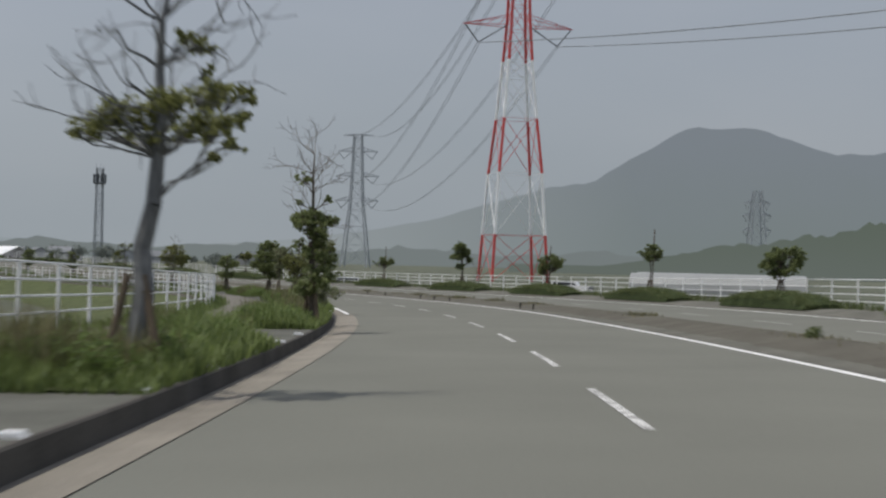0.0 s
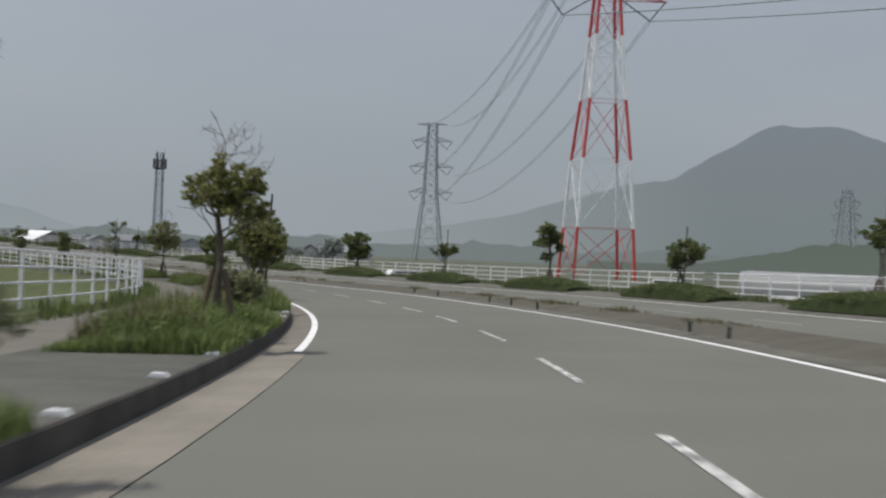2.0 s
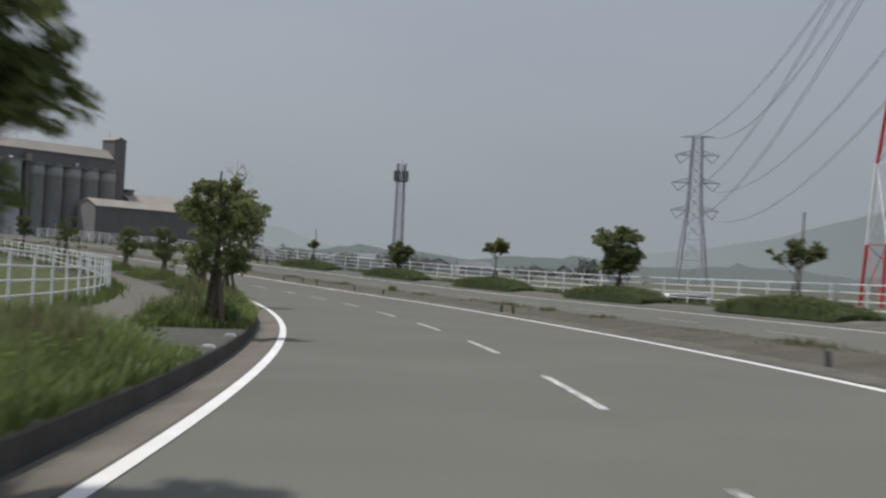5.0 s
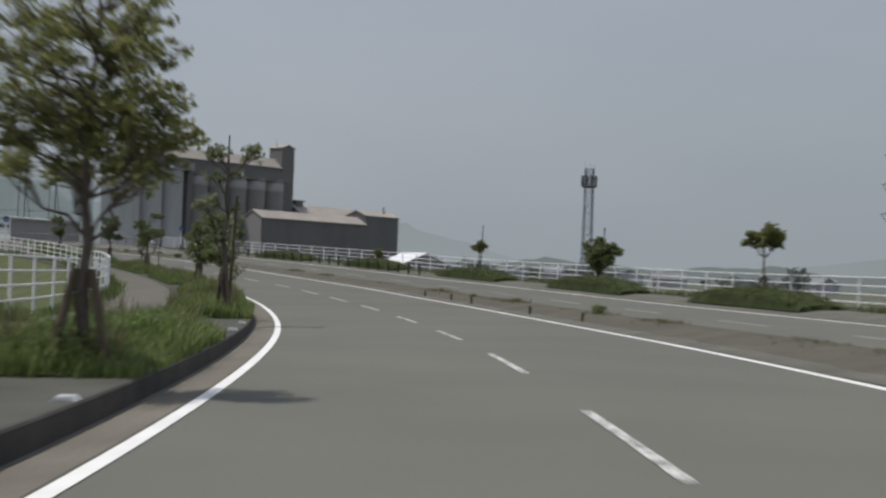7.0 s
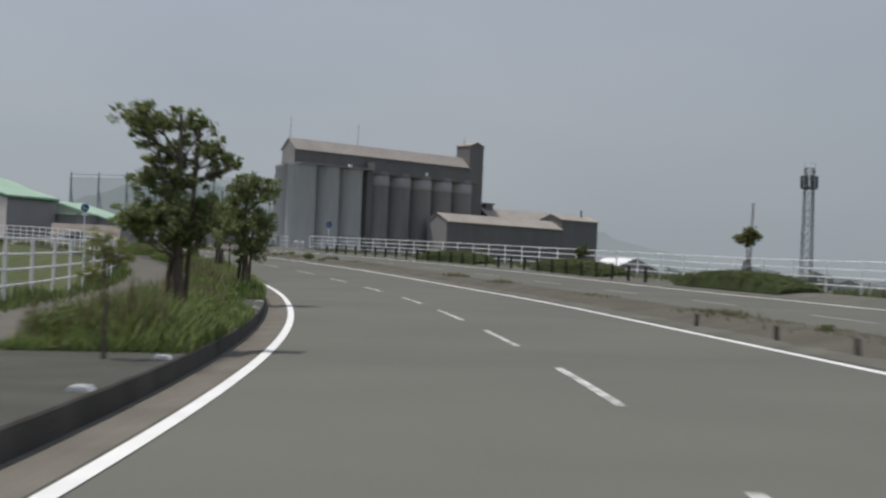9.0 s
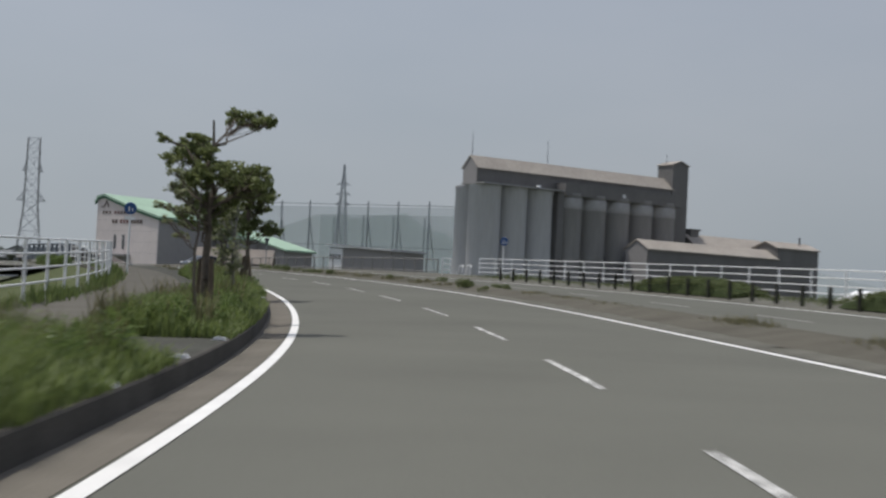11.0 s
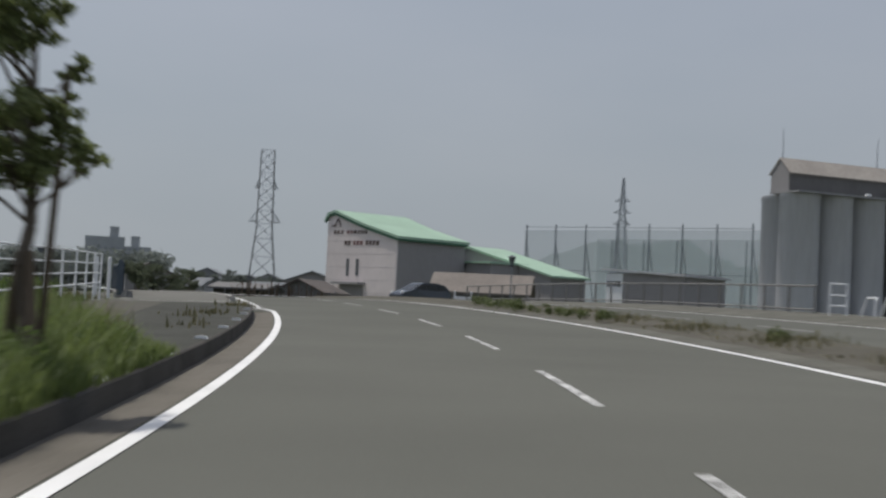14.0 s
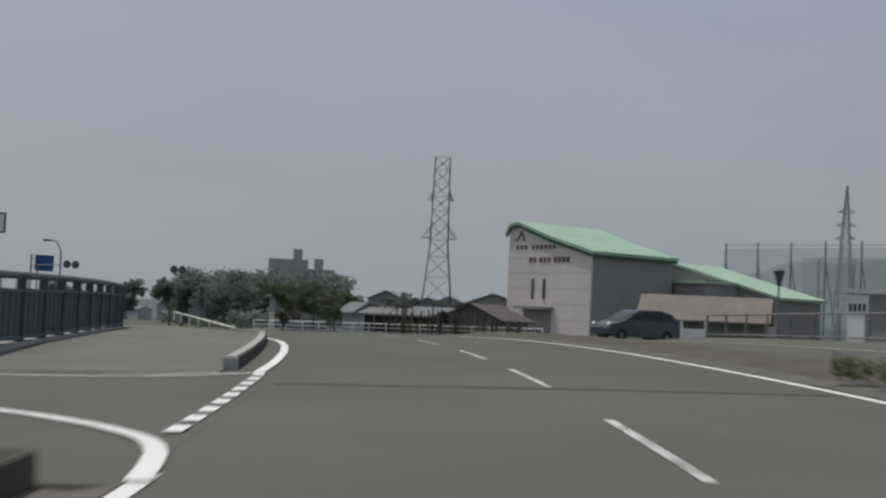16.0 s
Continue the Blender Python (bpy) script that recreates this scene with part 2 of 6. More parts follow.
pale_bark = M("pale_bark", (0.26, 0.25, 0.22), 0.95, var=0.35, scale=3, fine=24, bump=0.5, spec=0.1, stretch=(1, 1, 0.3))
stake_wood = M("weathered_wood", (0.12, 0.095, 0.07), 0.95, var=0.35, scale=3, fine=30, bump=0.4, spec=0.1, stretch=(1, 1, 0.2))
leaf_dark = leafy("leaves_dark", (0.115, 0.14, 0.055), (0.27, 0.315, 0.13), 0.5)
leaf_mid = leafy("leaves_olive", (0.14, 0.15, 0.055), (0.33, 0.345, 0.13), 0.5)
leaf_grey = leafy("leaves_grey", (0.14, 0.16, 0.085), (0.36, 0.385, 0.22), 0.5)
grass_mat = leafy("grass_blades", (0.085, 0.122, 0.038), (0.215, 0.27, 0.09), 0.45)
weed_mat = leafy("dry_weeds", (0.085, 0.085, 0.04), (0.225, 0.205, 0.105), 0.35)
vinyl = M("dull_vinyl", (0.27, 0.28, 0.275), 0.5, var=0.1, scale=0.3, fine=4, bump=0.05)
# streaked concrete, darkened for the shade on the right-hand cells
silo_shaded = M("stained_shaded_concrete", (0.275, 0.272, 0.272), 0.9, var=0.2, scale=0.12, fine=1.5, bump=0.1, stretch=(1, 1, 0.15))
silo_band = M("pale_concrete_band", (0.345, 0.342, 0.342), 0.9, var=0.2, scale=0.3, fine=2, bump=0.1)
silo_mat = M("silo_concrete", (0.49, 0.495, 0.515), 0.9, var=0.14, scale=0.12, fine=1.5, bump=0.1, stretch=(1, 1, 0.15))
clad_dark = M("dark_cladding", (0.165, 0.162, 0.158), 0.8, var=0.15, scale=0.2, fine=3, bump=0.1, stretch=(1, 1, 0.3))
rust_roof = M("rusty_roof", (0.355, 0.325, 0.29), 0.85, var=0.2, scale=0.15, fine=2, bump=0.1)
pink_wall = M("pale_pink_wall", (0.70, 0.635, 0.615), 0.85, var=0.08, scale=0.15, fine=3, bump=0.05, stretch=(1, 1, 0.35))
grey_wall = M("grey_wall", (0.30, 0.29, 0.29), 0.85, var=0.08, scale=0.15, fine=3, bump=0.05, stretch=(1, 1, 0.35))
green_roof = M("mint_roof", (0.335, 0.475, 0.365), 0.75, var=0.1, scale=0.2, fine=3, bump=0.05)
white_sheet = M("white_sheeting", (0.8, 0.81, 0.82), 0.5, var=0.06, scale=0.2, fine=3, bump=0.05)
brown_sheet = M("dusty_brown_sheet", (0.20, 0.178, 0.158), 0.85, var=0.18, scale=0.5, fine=4, bump=0.15)
tile_roof = M("brown_roof", (0.12, 0.105, 0.095), 0.85, var=0.2, scale=0.4, fine=4, bump=0.2)
town_wall = M("town_walls", (0.30, 0.31, 0.32), 0.9, var=0.3, scale=0.02, fine=0.3, bump=0.0, rand=0.35)
town_roof = M("town_roofs", (0.16, 0.17, 0.18), 0.9, var=0.3, scale=0.02, fine=0.3, bump=0.0, rand=0.35)
window_dark = M("dark_window", (0.03, 0.035, 0.04), 0.15, var=0.1, bump=0.0, spec=0.5)
blue_sign = M("blue_enamel", (0.035, 0.09, 0.24), 0.35, var=0.08, bump=0.0)
mark_dark = M("dark_lettering", (0.10, 0.07, 0.06), 0.7, var=0.1, bump=0.0)
mark_red = M("red_lettering", (0.17, 0.08, 0.075), 0.7, var=0.1, bump=0.0)
dark_green = M("dark_green_trim", (0.04, 0.12, 0.075), 0.6, var=0.1, bump=0.0)
# distance haze put into the colour: a paler, bluer steel
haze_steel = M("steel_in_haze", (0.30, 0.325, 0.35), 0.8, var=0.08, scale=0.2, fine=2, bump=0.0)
leaf_shrub = leafy("shrub_leaves", (0.08, 0.125, 0.036), (0.21, 0.285, 0.085), 0.45)
leaf_far = leafy("far_tree_leaves", (0.10, 0.122, 0.08), (0.17, 0.195, 0.125), 0.55)
# far leaves, greyed so that the haze is in the colour
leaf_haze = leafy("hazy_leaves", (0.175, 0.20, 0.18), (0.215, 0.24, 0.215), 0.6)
hedge_mat = leafy("hedge_leaves", (0.072, 0.095, 0.035), (0.18, 0.212, 0.085), 0.4)
# far wall and its windows, both paled with painted haze
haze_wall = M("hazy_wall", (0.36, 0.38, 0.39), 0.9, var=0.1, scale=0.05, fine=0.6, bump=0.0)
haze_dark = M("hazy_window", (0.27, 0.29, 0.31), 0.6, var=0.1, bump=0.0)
rail_brown = M("brown_painted_steel", (0.20, 0.195, 0.185), 0.6, var=0.15, bump=0.05)
parapet_mat = M("blue_grey_panel", (0.075, 0.095, 0.115), 0.55, var=0.12, scale=1.0, fine=12, bump=0.05)
car_paint = M("blue_grey_car_paint", (0.085, 0.097, 0.115), 0.25, metal=0.4, var=0.05, bump=0.0, spec=0.5)
tyre = M("tyre_rubber", (0.025, 0.025, 0.025), 0.85, var=0.15, bump=0.1)
net_mat = bpy.data.materials.new("fine_netting")
net_mat.use_nodes = True
_n, _l = net_mat.node_tree.nodes, net_mat.node_tree.links
_n["Principled BSDF"].inputs["Base Color"].default_value = (0.25, 0.34, 0.33, 1)
_n["Principled BSDF"].inputs["Roughness"].default_value = 0.9
_tr, _mx = _n.new("ShaderNodeBsdfTransparent"), _n.new("ShaderNodeMixShader")
_mx.inputs[0].default_value = 0.16
_l.new(_tr.outputs[0], _mx.inputs[1])
_l.new(_n["Principled BSDF"].outputs[0], _mx.inputs[2])
_l.new(_mx.outputs[0], _n["Material Output"].inputs[0])


# ---------------------------------------------------------------- mesh tools
class Geo:
    """Vertices and faces gathered for one mesh."""

    def __init__(self):
        self.v, self.f = [], []

    def add(self, verts, faces):
        b = len(self.v)
        self.v += [tuple(p) for p in verts]
        self.f += [tuple(b + i for i in q) for q in faces]
        return self

    def box(self, m, x, y, z):
        """A box of that size, its middle at the pose m (a Matrix or a place), its edges slightly eased."""
        m = m if isinstance(m, Matrix) else Matrix.Translation(m)
        e = [m @ Vector((sx * x / 2, sy * y / 2, sz * z / 2)) for sz in (-1, 1) for sx, sy in ((-1, -1), (1, -1), (1, 1), (-1, 1))]
        return self.add(e, [(3, 2, 1, 0), (4, 5, 6, 7), (0, 1, 5, 4), (1, 2, 6, 5), (2, 3, 7, 6), (3, 0, 4, 7)])

    def tube(self, a, b, r0, r1=None, n=6, caps=True):
        a, b = Vector(a), Vector(b)
        r1 = r0 if r1 is None else r1
        w = (b - a).normalized()
        u = w.orthogonal().normalized()
        t = w.cross(u)
        ring = lambda c, r: [c + (u * math.cos(i * math.tau / n) + t * math.sin(i * math.tau / n)) * r for i in range(n)]
        faces = [(i, (i + 1) % n, n + (i + 1) % n, n + i) for i in range(n)]
        if caps:
            faces += [tuple(reversed(range(n))), tuple(range(n, 2 * n))]
        return self.add(ring(a, r0) + ring(b, r1), faces)

    def prism(self, profile, m, length):
        """A profile in x and z, drawn out along y from the pose m."""
        k = len(profile)
        v = [m @ Vector((x, y, z)) for y in (0, length) for x, z in profile]
        return self.add(v, [tuple(range(k)), tuple(reversed(range(k, 2 * k)))] + [(i, k + i, k + (i + 1) % k, (i + 1) % k) for i in range(k)])

    def lathe(self, m, rings, n=20):
        """Rings of (radius, height) turned about z."""
        v = [m @ Vector((r * math.cos(i * math.tau / n), r * math.sin(i * math.tau / n), z)) for r, z in rings for i in range(n)]
        f = [(j * n + i, j * n + (i + 1) % n, (j + 1) * n + (i + 1) % n, (j + 1) * n + i) for j in range(len(rings) - 1) for i in range(n)]
        return self.add(v, f + [tuple(reversed(range(n))), tuple(range((len(rings) - 1) * n, len(rings) * n))])

    def strip(self, s0, s1, profile, step=2.0, closed=False):
        """A profile of (offset, height) swept along the road."""
        k, ss = len(profile), np.linspace(s0, s1, max(2, int(round((s1 - s0) / step)) + 1))
        v = [at(s, o, h) for s in ss for o, h in profile]
        f = [(i * k + j, i * k + (j + 1) % k, (i + 1) * k + (j + 1) % k, (i + 1) * k + j) for i in range(len(ss) - 1) for j in range(k if closed else k - 1)]
        if closed:
            f += [tuple(range(k)), tuple(reversed(range((len(ss) - 1) * k, len(ss) * k)))]
        return self.add(v, f)

    def mesh(self, name, material, smooth=False):
        me = bpy.data.meshes.new(name)
        me.from_pydata(self.v, [], self.f)
        me.materials.append(material)
        if smooth:
            me.shade_smooth()
            me.set_sharp_from_angle(angle=radians(48))
        me.update()
        return me


def part(name, geo, material, parent=None, label="", smooth=False):
    """Links geometry as one mesh object, under a thing if one is given."""
    ob = new(name, geo.mesh(name, material, smooth) if isinstance(geo, Geo) else geo)
    if parent is not None:
        ob.parent = parent
    if label:
        tagged(ob, label)
    return ob


def thing(name, label, category, m=None, group=""):
    ob = new(name)
    ob.empty_display_size = 0.3
    if m is not None:
        ob.matrix_world = m
    return tagged(ob, label, category, group)


def setting(name, geo, material, label="", smooth=False):
    return tagged(part(name, geo, material, None, "", smooth), label, name.replace("_", " "), "", "structure")
SILO = (-153.0, 408.0, 65.0)
COOP = (-192.0, 352.1, -6.0)
RWP = (57.0, 353.0, 6.0)
GP = (41.0, 795.0, -12.0)
MAST = (-67.4, 550.4)
PY4 = (-235.5, 380.0, 50.0)
PY3 = (-223.5, 472.4)


# ---------------------------------------------------------------- kinds of things
def lattice(name, label, m, levels, bands, arms, leg=0.22, brace=0.09, category="pylon", pitch=1.7):
    """A four-legged lattice tower. levels: (height, half width); bands: (up to height, material); arms: (height, reach, depth, material)."""
    tower = thing(name, label, category, m)

    def width(z):
        return float(np.interp(z, [a for a, _ in levels], [b for _, b in levels]))

    z0 = levels[0][0]
    for top, material in bands:
        for sx, sy in ((-1, -1), (1, -1), (1, 1), (-1, 1)):
            legs = Geo()
            cuts = [z0] + [z for z, _ in levels if z0 < z < top] + [top]
            for a, b in zip(cuts, cuts[1:]):
                legs.tube((sx * width(a), sy * width(a), a), (sx * width(b), sy * width(b), b), leg, n=4)
            part("leg", legs, material, tower)
        lace, a = Geo(), z0
        while a < top - 0.5:
            b = min(a + pitch * width(a), top)
            if top - b < 0.5 * width(b):
                b = top
            wa, wb = width(a), width(b)
            for q in range(4):
                c, d = ((-1, -1), (1, -1), (1, 1), (-1, 1))[q], ((1, -1), (1, 1), (-1, 1), (-1, -1))[q]
                lace.tube((c[0] * wa, c[1] * wa, a), (d[0] * wb, d[1] * wb, b), brace, n=4, caps=False)
                lace.tube((d[0] * wa, d[1] * wa, a), (c[0] * wb, c[1] * wb, b), brace, n=4, caps=False)
                lace.tube((c[0] * wb, c[1] * wb, b), (d[0] * wb, d[1] * wb, b), brace * 0.7, n=4, caps=False)
            a = b
        part("bracing", lace, material, tower)
        z0 = top
    for z, reach, depth, material in arms:
        for side in (-1, 1):
            arm, w = Geo(), width(z)
            tip = (side * reach, 0, z)
            for sy in (-1, 1):
                arm.tube((side * w, sy * w, z), tip, brace * 1.3, n=4)
                arm.tube((side * width(z + depth), sy * width(z + depth), z + depth), tip, brace * 1.1, n=4)
                for k in (0.25, 0.5, 0.75):
                    p = Vector((side * w, sy * w, z)).lerp(Vector(tip), k)
                    q = Vector((side * w, sy * w, z + depth)).lerp(Vector(tip), max(k - 0.2, 0))
                    arm.tube(p, q, brace * 0.7, n=4, caps=False)
            part("cross_arm", arm, material, tower)
            if depth > 2:
                ins = Geo().tube((side * (reach - 0.4), 0, z), (side * reach * 0.72, 0, z - depth * 1.7), 0.16, n=5).tube((side * w * 1.3, 0, z), (side * reach * 0.72, 0, z - depth * 1.7), 0.16, n=5)
                part("insulator_string", ins, dark_steel, tower, "dark v-shaped insulator strings")
    return tower


def leaf_cloud(geo, rng, centre, radius, count, size, flat=0.8):
    """Leaves, each a bent pair of triangles, strewn through an uneven lump."""
    c = np.array(centre)
    d = rng.normal(size=(count, 3))
    d /= np.linalg.norm(d, axis=1)[:, None]
    lump = 1 + 0.25 * np.sin(d[:, 0] * 5 + c[0] * 3) * np.cos(d[:, 1] * 4 + c[2])
    r = radius * lump * rng.uniform(0.35, 1.0, count) ** 0.55
    p = c + d * r[:, None] * [1, 1, flat]
    u = rng.normal(size=(count, 3))
    u /= np.linalg.norm(u, axis=1)[:, None]
    w = np.cross(u, d + 0.3 * rng.normal(size=(count, 3)))
    w /= np.linalg.norm(w, axis=1)[:, None] + 1e-6
    s = size * rng.uniform(0.6, 1.3, count)[:, None]
    a, b, e, f = p - u * s, p + w * s * 0.45, p + u * s, p - w * s * 0.45
    base = len(geo.v)
    geo.v += [tuple(x) for x in np.stack([a, b, e, f], 1).reshape(-1, 3)]
    geo.f += [(base + 4 * i, base + 4 * i + 1, base + 4 * i + 2, base + 4 * i + 3) for i in range(count)]


def limb(geo, rng, a, b, r0, r1, wiggle=0.06, n=6, pieces=4):
    """A bent, tapered branch; gives its points."""
    a, b = Vector(a), Vector(b)
    pts = [a.lerp(b, k / pieces) + Vector(rng.normal(size=3)) * wiggle * (b - a).length * (0.5 if 0 < k < pieces else 0) for k in range(pieces + 1)]
    for k in range(pieces):
        geo.tube(pts[k], pts[k + 1], r0 + (r1 - r0) * k / pieces, r0 + (r1 - r0) * (k + 1) / pieces, n, caps=k in (0, pieces - 1))
    return pts


def fork(geo, rng, a, way, length, r, depth):
    """A leafless branch that bends upwards and forks."""
    p, way = Vector(a), Vector(way).normalized()
    for k in range(3):
        way = (way + Vector(rng.normal(size=3)) * 0.22 + Vector((0, 0, 0.10))).normalized()
        q = p + way * length / 3
        geo.tube(p, q, r * (1 - 0.13 * k), r * (0.87 - 0.13 * k), 4 if depth > 1 else 3, caps=k == 2)
        if depth > 0 and k > 0:
            for _ in range(2 if k == 2 else 1):
                fork(geo, rng, q, way + Vector(rng.normal(size=3)) * 0.55, length * rng.uniform(0.5, 0.75), max(r * 0.55, 0.0045), depth - 1)
        p = q


def tree(m, label, height, crowns, seed, leaf=leaf_dark, bark_mat=bark, trunk=0.11, lean=(0, 0), bare=0, stakes=2, leaf_size=0.09, dense=1.0, reach=0.17, group="trees along the pavement", pole=0.0, splay=True):
    """A street tree. crowns: pads of foliage, as (x, z, radius) across the road or (x, y, z, radius); bare: leafless branches near the top, of the given
    reach; stakes: props that lean on the trunk; pole: a tall cane."""
    rng = np.random.default_rng(seed)
    t = thing("street_tree", label, "tree", m, group)
    wood, top = Geo(), Vector((lean[0], lean[1], height))
    stem = limb(wood, rng, (0, 0, -0.1), top, trunk, trunk * 0.2, 0.016, 8, 9)
    wood.lathe(Matrix.Translation((0, 0, -0.12)), [(trunk * 1.6, 0), (trunk * 1.2, 0.12), (trunk * 0.98, 0.3)], 8)
    green = Geo()
    flat = [c if len(c) == 4 else (c[0], None, c[1], c[2]) for c in crowns]
    wide = max(abs(c[0]) for c in flat) + 0.15
    for x, y, z, r in flat:
        if y is None:
            y = rng.uniform(-0.6, 0.6) * wide * math.sqrt(max(1 - (x / wide) ** 2, 0.08))
            r *= 1.85
        c = Vector((x, y, z))
        foot = min(stem, key=lambda p: abs(p.z - (z - r * 0.9 - 0.45 * math.hypot(x, y))))
        pts = limb(wood, rng, foot, c, min(trunk * 0.3, 0.012 + 0.03 * r), 0.006, 0.10, 5)
        for _ in range(max(9, int(20 * min(r / 0.25, 1.5)))):
            d = Vector(rng.normal(size=3)).normalized()
            q = c + Vector((d.x, d.y, d.z * 0.75)) * r * rng.uniform(0.3, 1.05)
            limb(wood, rng, pts[rng.integers(2, 5)], q, 0.005 + trunk * 0.03, 0.004, 0.12, 3, 2)
            leaf_cloud(green, rng, q, r * rng.uniform(0.18, 0.36), int(dense * (9 + 200 * r * r) * min(1.0, 0.09 / leaf_size)), leaf_size * 0.42, 0.7)
    for i in range(bare):
        a = rng.uniform(0, math.tau)
        foot = stem[-1 - i % 5]
        fork(wood, rng, foot, (math.cos(a), math.sin(a), rng.uniform(0.2, 1.0)), rng.uniform(0.6, 1.1) * height * reach, trunk * 0.15, 2)
    part("trunk", wood, bark_mat, t)
    part("crown", green, leaf, t)
    for i in range(stakes):
        a = (i + 0.5) * math.tau / max(stakes, 1) + 0.6
        x, y = math.cos(a), math.sin(a)
        foot, tip = ((0.34, 0.09) if splay else (0.22, 0.17))
        g = Geo().tube((x * foot, y * foot, -0.1), (x * tip, y * tip, 0.98), 0.05, 0.042, 8)
        part("stake", g, stake_wood, t, "dark weathered wooden prop")
    if pole:
        part("cane", Geo().tube((0.12, 0.05, 0), (0.22, 0.1, pole), 0.035, 0.03, 6), stake_wood, t, "tall dark wooden cane")
    return t


def tufts(name, label, spots, seed, material, height, category="grass", width=0.02, parent=None, lean=0.35):
    """Blades of grass. spots: rows of x, y, z, scale."""
    rng = np.random.default_rng(seed)
    p = np.array(spots, float)
    k = len(p)
    a = rng.uniform(0, math.tau, k)
    h = height * p[:, 3] * rng.uniform(0.45, 1.15, k)
    d = np.stack([np.cos(a), np.sin(a), 0 * a], 1)
    w = np.stack([-np.sin(a), np.cos(a), 0 * a], 1) * (width * rng.uniform(0.6, 1.4, k))[:, None]
    base = p[:, :3] - [0, 0, 0.03]
    bend = d * (h * lean * rng.uniform(0.1, 1.0, k))[:, None]
    mid = base + bend * 0.3 + np.stack([0 * h, 0 * h, h * 0.6], 1)
    tip = base + bend + np.stack([0 * h, 0 * h, h], 1)
    v = np.stack([base - w, base + w, mid + w * 0.7, mid - w * 0.7, tip], 1).reshape(-1, 3)
    g = Geo()
    g.v = [tuple(x) for x in v]
    for i in range(k):
        b = 5 * i
        g.f += [(b, b + 1, b + 2, b + 3), (b + 3, b + 2, b + 4)]
    ob = part(name, g, material, parent)
    return ob if parent is not None else tagged(ob, label, category, "", "stuff")


def fence(name, label, run, spacing, rails, height, material, post=0.035, rail=0.022, sag=0.0):
    """A pipe fence. run: a function from a distance along it to its foot, and its length."""
    foot, length = run
    f = thing(name, label, "fence")
    count = int(length / spacing)
    post_mesh = Geo().lathe(Matrix(), [(post, -0.25), (post, height - 0.02), (post * 0.6, height)], 8).mesh("post", material)
    rng = random.Random(5)
    for i in range(count + 1):
        p = part("post", post_mesh, material, f)
        p.location = foot(i * spacing)
        p.rotation_euler = (rng.uniform(-0.015, 0.015), rng.uniform(-0.015, 0.015), 0)
    for h in rails:
        for i0 in range(0, count, 4):
            g = Geo()
            for i in range(i0, min(i0 + 4, count)):
                g.tube(foot(i * spacing) + Vector((0, 0, h)), foot((i + 1) * spacing) + Vector((0, 0, h)), rail, n=6, caps=False)
            part("rail", g, material, f)
    return f


def gable(geo_w, geo_r, m, x, y, eave, ridge, roof=0.25, over=0.4, ridge_at=0.5):
    """Walls of a gabled block into one mesh and its roof slabs into another; the ridge runs along y."""
    xr = -x / 2 + x * ridge_at
    geo_w.prism([(-x / 2, 0), (x / 2, 0), (x / 2, eave), (xr, ridge), (-x / 2, eave)], m @ Matrix.Translation((0, -y / 2, 0)), y)
    for xa in (-1, 1):
        e = xa * (x / 2 + over)
        ez = eave - over * (ridge - eave) / max(abs(xa * x / 2 - xr), 0.1)
        geo_r.prism([(xr, ridge + 0.02), (e, ez + 0.02), (e, ez + roof), (xr, ridge + roof)], m @ Matrix.Translation((0, -y / 2 - over, 0)), y + 2 * over)


def ridge_line(name, label, cx, cy, radius, a0, a1, profile, material, depth=60.0, n=120, rough=0.05, seed=3):
    """Far hills: a wall of land on an arc about a place, its height given by a smooth function of the angle (degrees left of +y)."""
    g, rng = Geo(), np.random.default_rng(seed)
    ph = rng.uniform(0, 6.28, 9)
    rows = []
    for i in range(n + 1):
        a = a0 + (a1 - a0) * i / n
        h = profile(a) * (1 + rough * sum(math.sin(a * (2.3 + 3.1 * k) + ph[k]) / (k + 1.5) for k in range(9)))
        rows.append((radians(a), max(h, 0.5)))
    for k, (dr, f) in enumerate(((0, 0), (depth * 0.5, 0.55), (depth, 1.0), (depth * 2, 0.0))):
        for a, h in rows:
            g.v.append((cx - math.sin(a) * (radius + dr), cy + math.cos(a) * (radius + dr), -6 + (h * (radius + depth) / radius + 6) * f))
    k = n + 1
    g.f = [(j * k + i, j * k + i + 1, (j + 1) * k + i + 1, (j + 1) * k + i) for j in range(3) for i in range(n)]
    return tagged(part(name, g, material, None, "", True), label, "hill", "", "structure")


# ---------------------------------------------------------------- ground and carriageways
LINE_L, DASH, LINE_R = -1.76, 1.62, 5.34
MED_L, MED_R = 5.6, 8.0                  # kerbed strip between the carriageways
FAR_DASH, FAR_R = 10.6, 14.2
EDGE_R, FENCE_R = 14.75, 17.6
KERB_O, WALK_O, FENCE_L = -2.33, -4.3, -7.0
END = 262.5                               # where the kerb stops at the side road


def lie(x, y):
    """Height of the open land: low fields, rising to the yard round the warehouse."""
    yard = math.exp(-(((x + 195) / 75) ** 2 + ((y - 372) / 62) ** 2))
    return -3.6 + 4.3 * min(1.15 * yard, 1.0) + 0.12 * math.sin(x * 0.05) * math.cos(y * 0.043)


axis = [math.copysign((abs(i) / 44.0) ** 2.6 * 4200 + abs(i) * 4.0, i) for i in range(-44, 45)]
g, n = Geo(), len(axis)
g.v = [(x - 80, y + 250, lie(x - 80, y + 250)) for y in axis for x in axis]
g.f = [(j * n + i, j * n + i + 1, (j + 1) * n + i + 1, (j + 1) * n + i) for j in range(n - 1) for i in range(n - 1)]
setting("ground", g, earth, "wide flat farmland of dull green and brown", True)

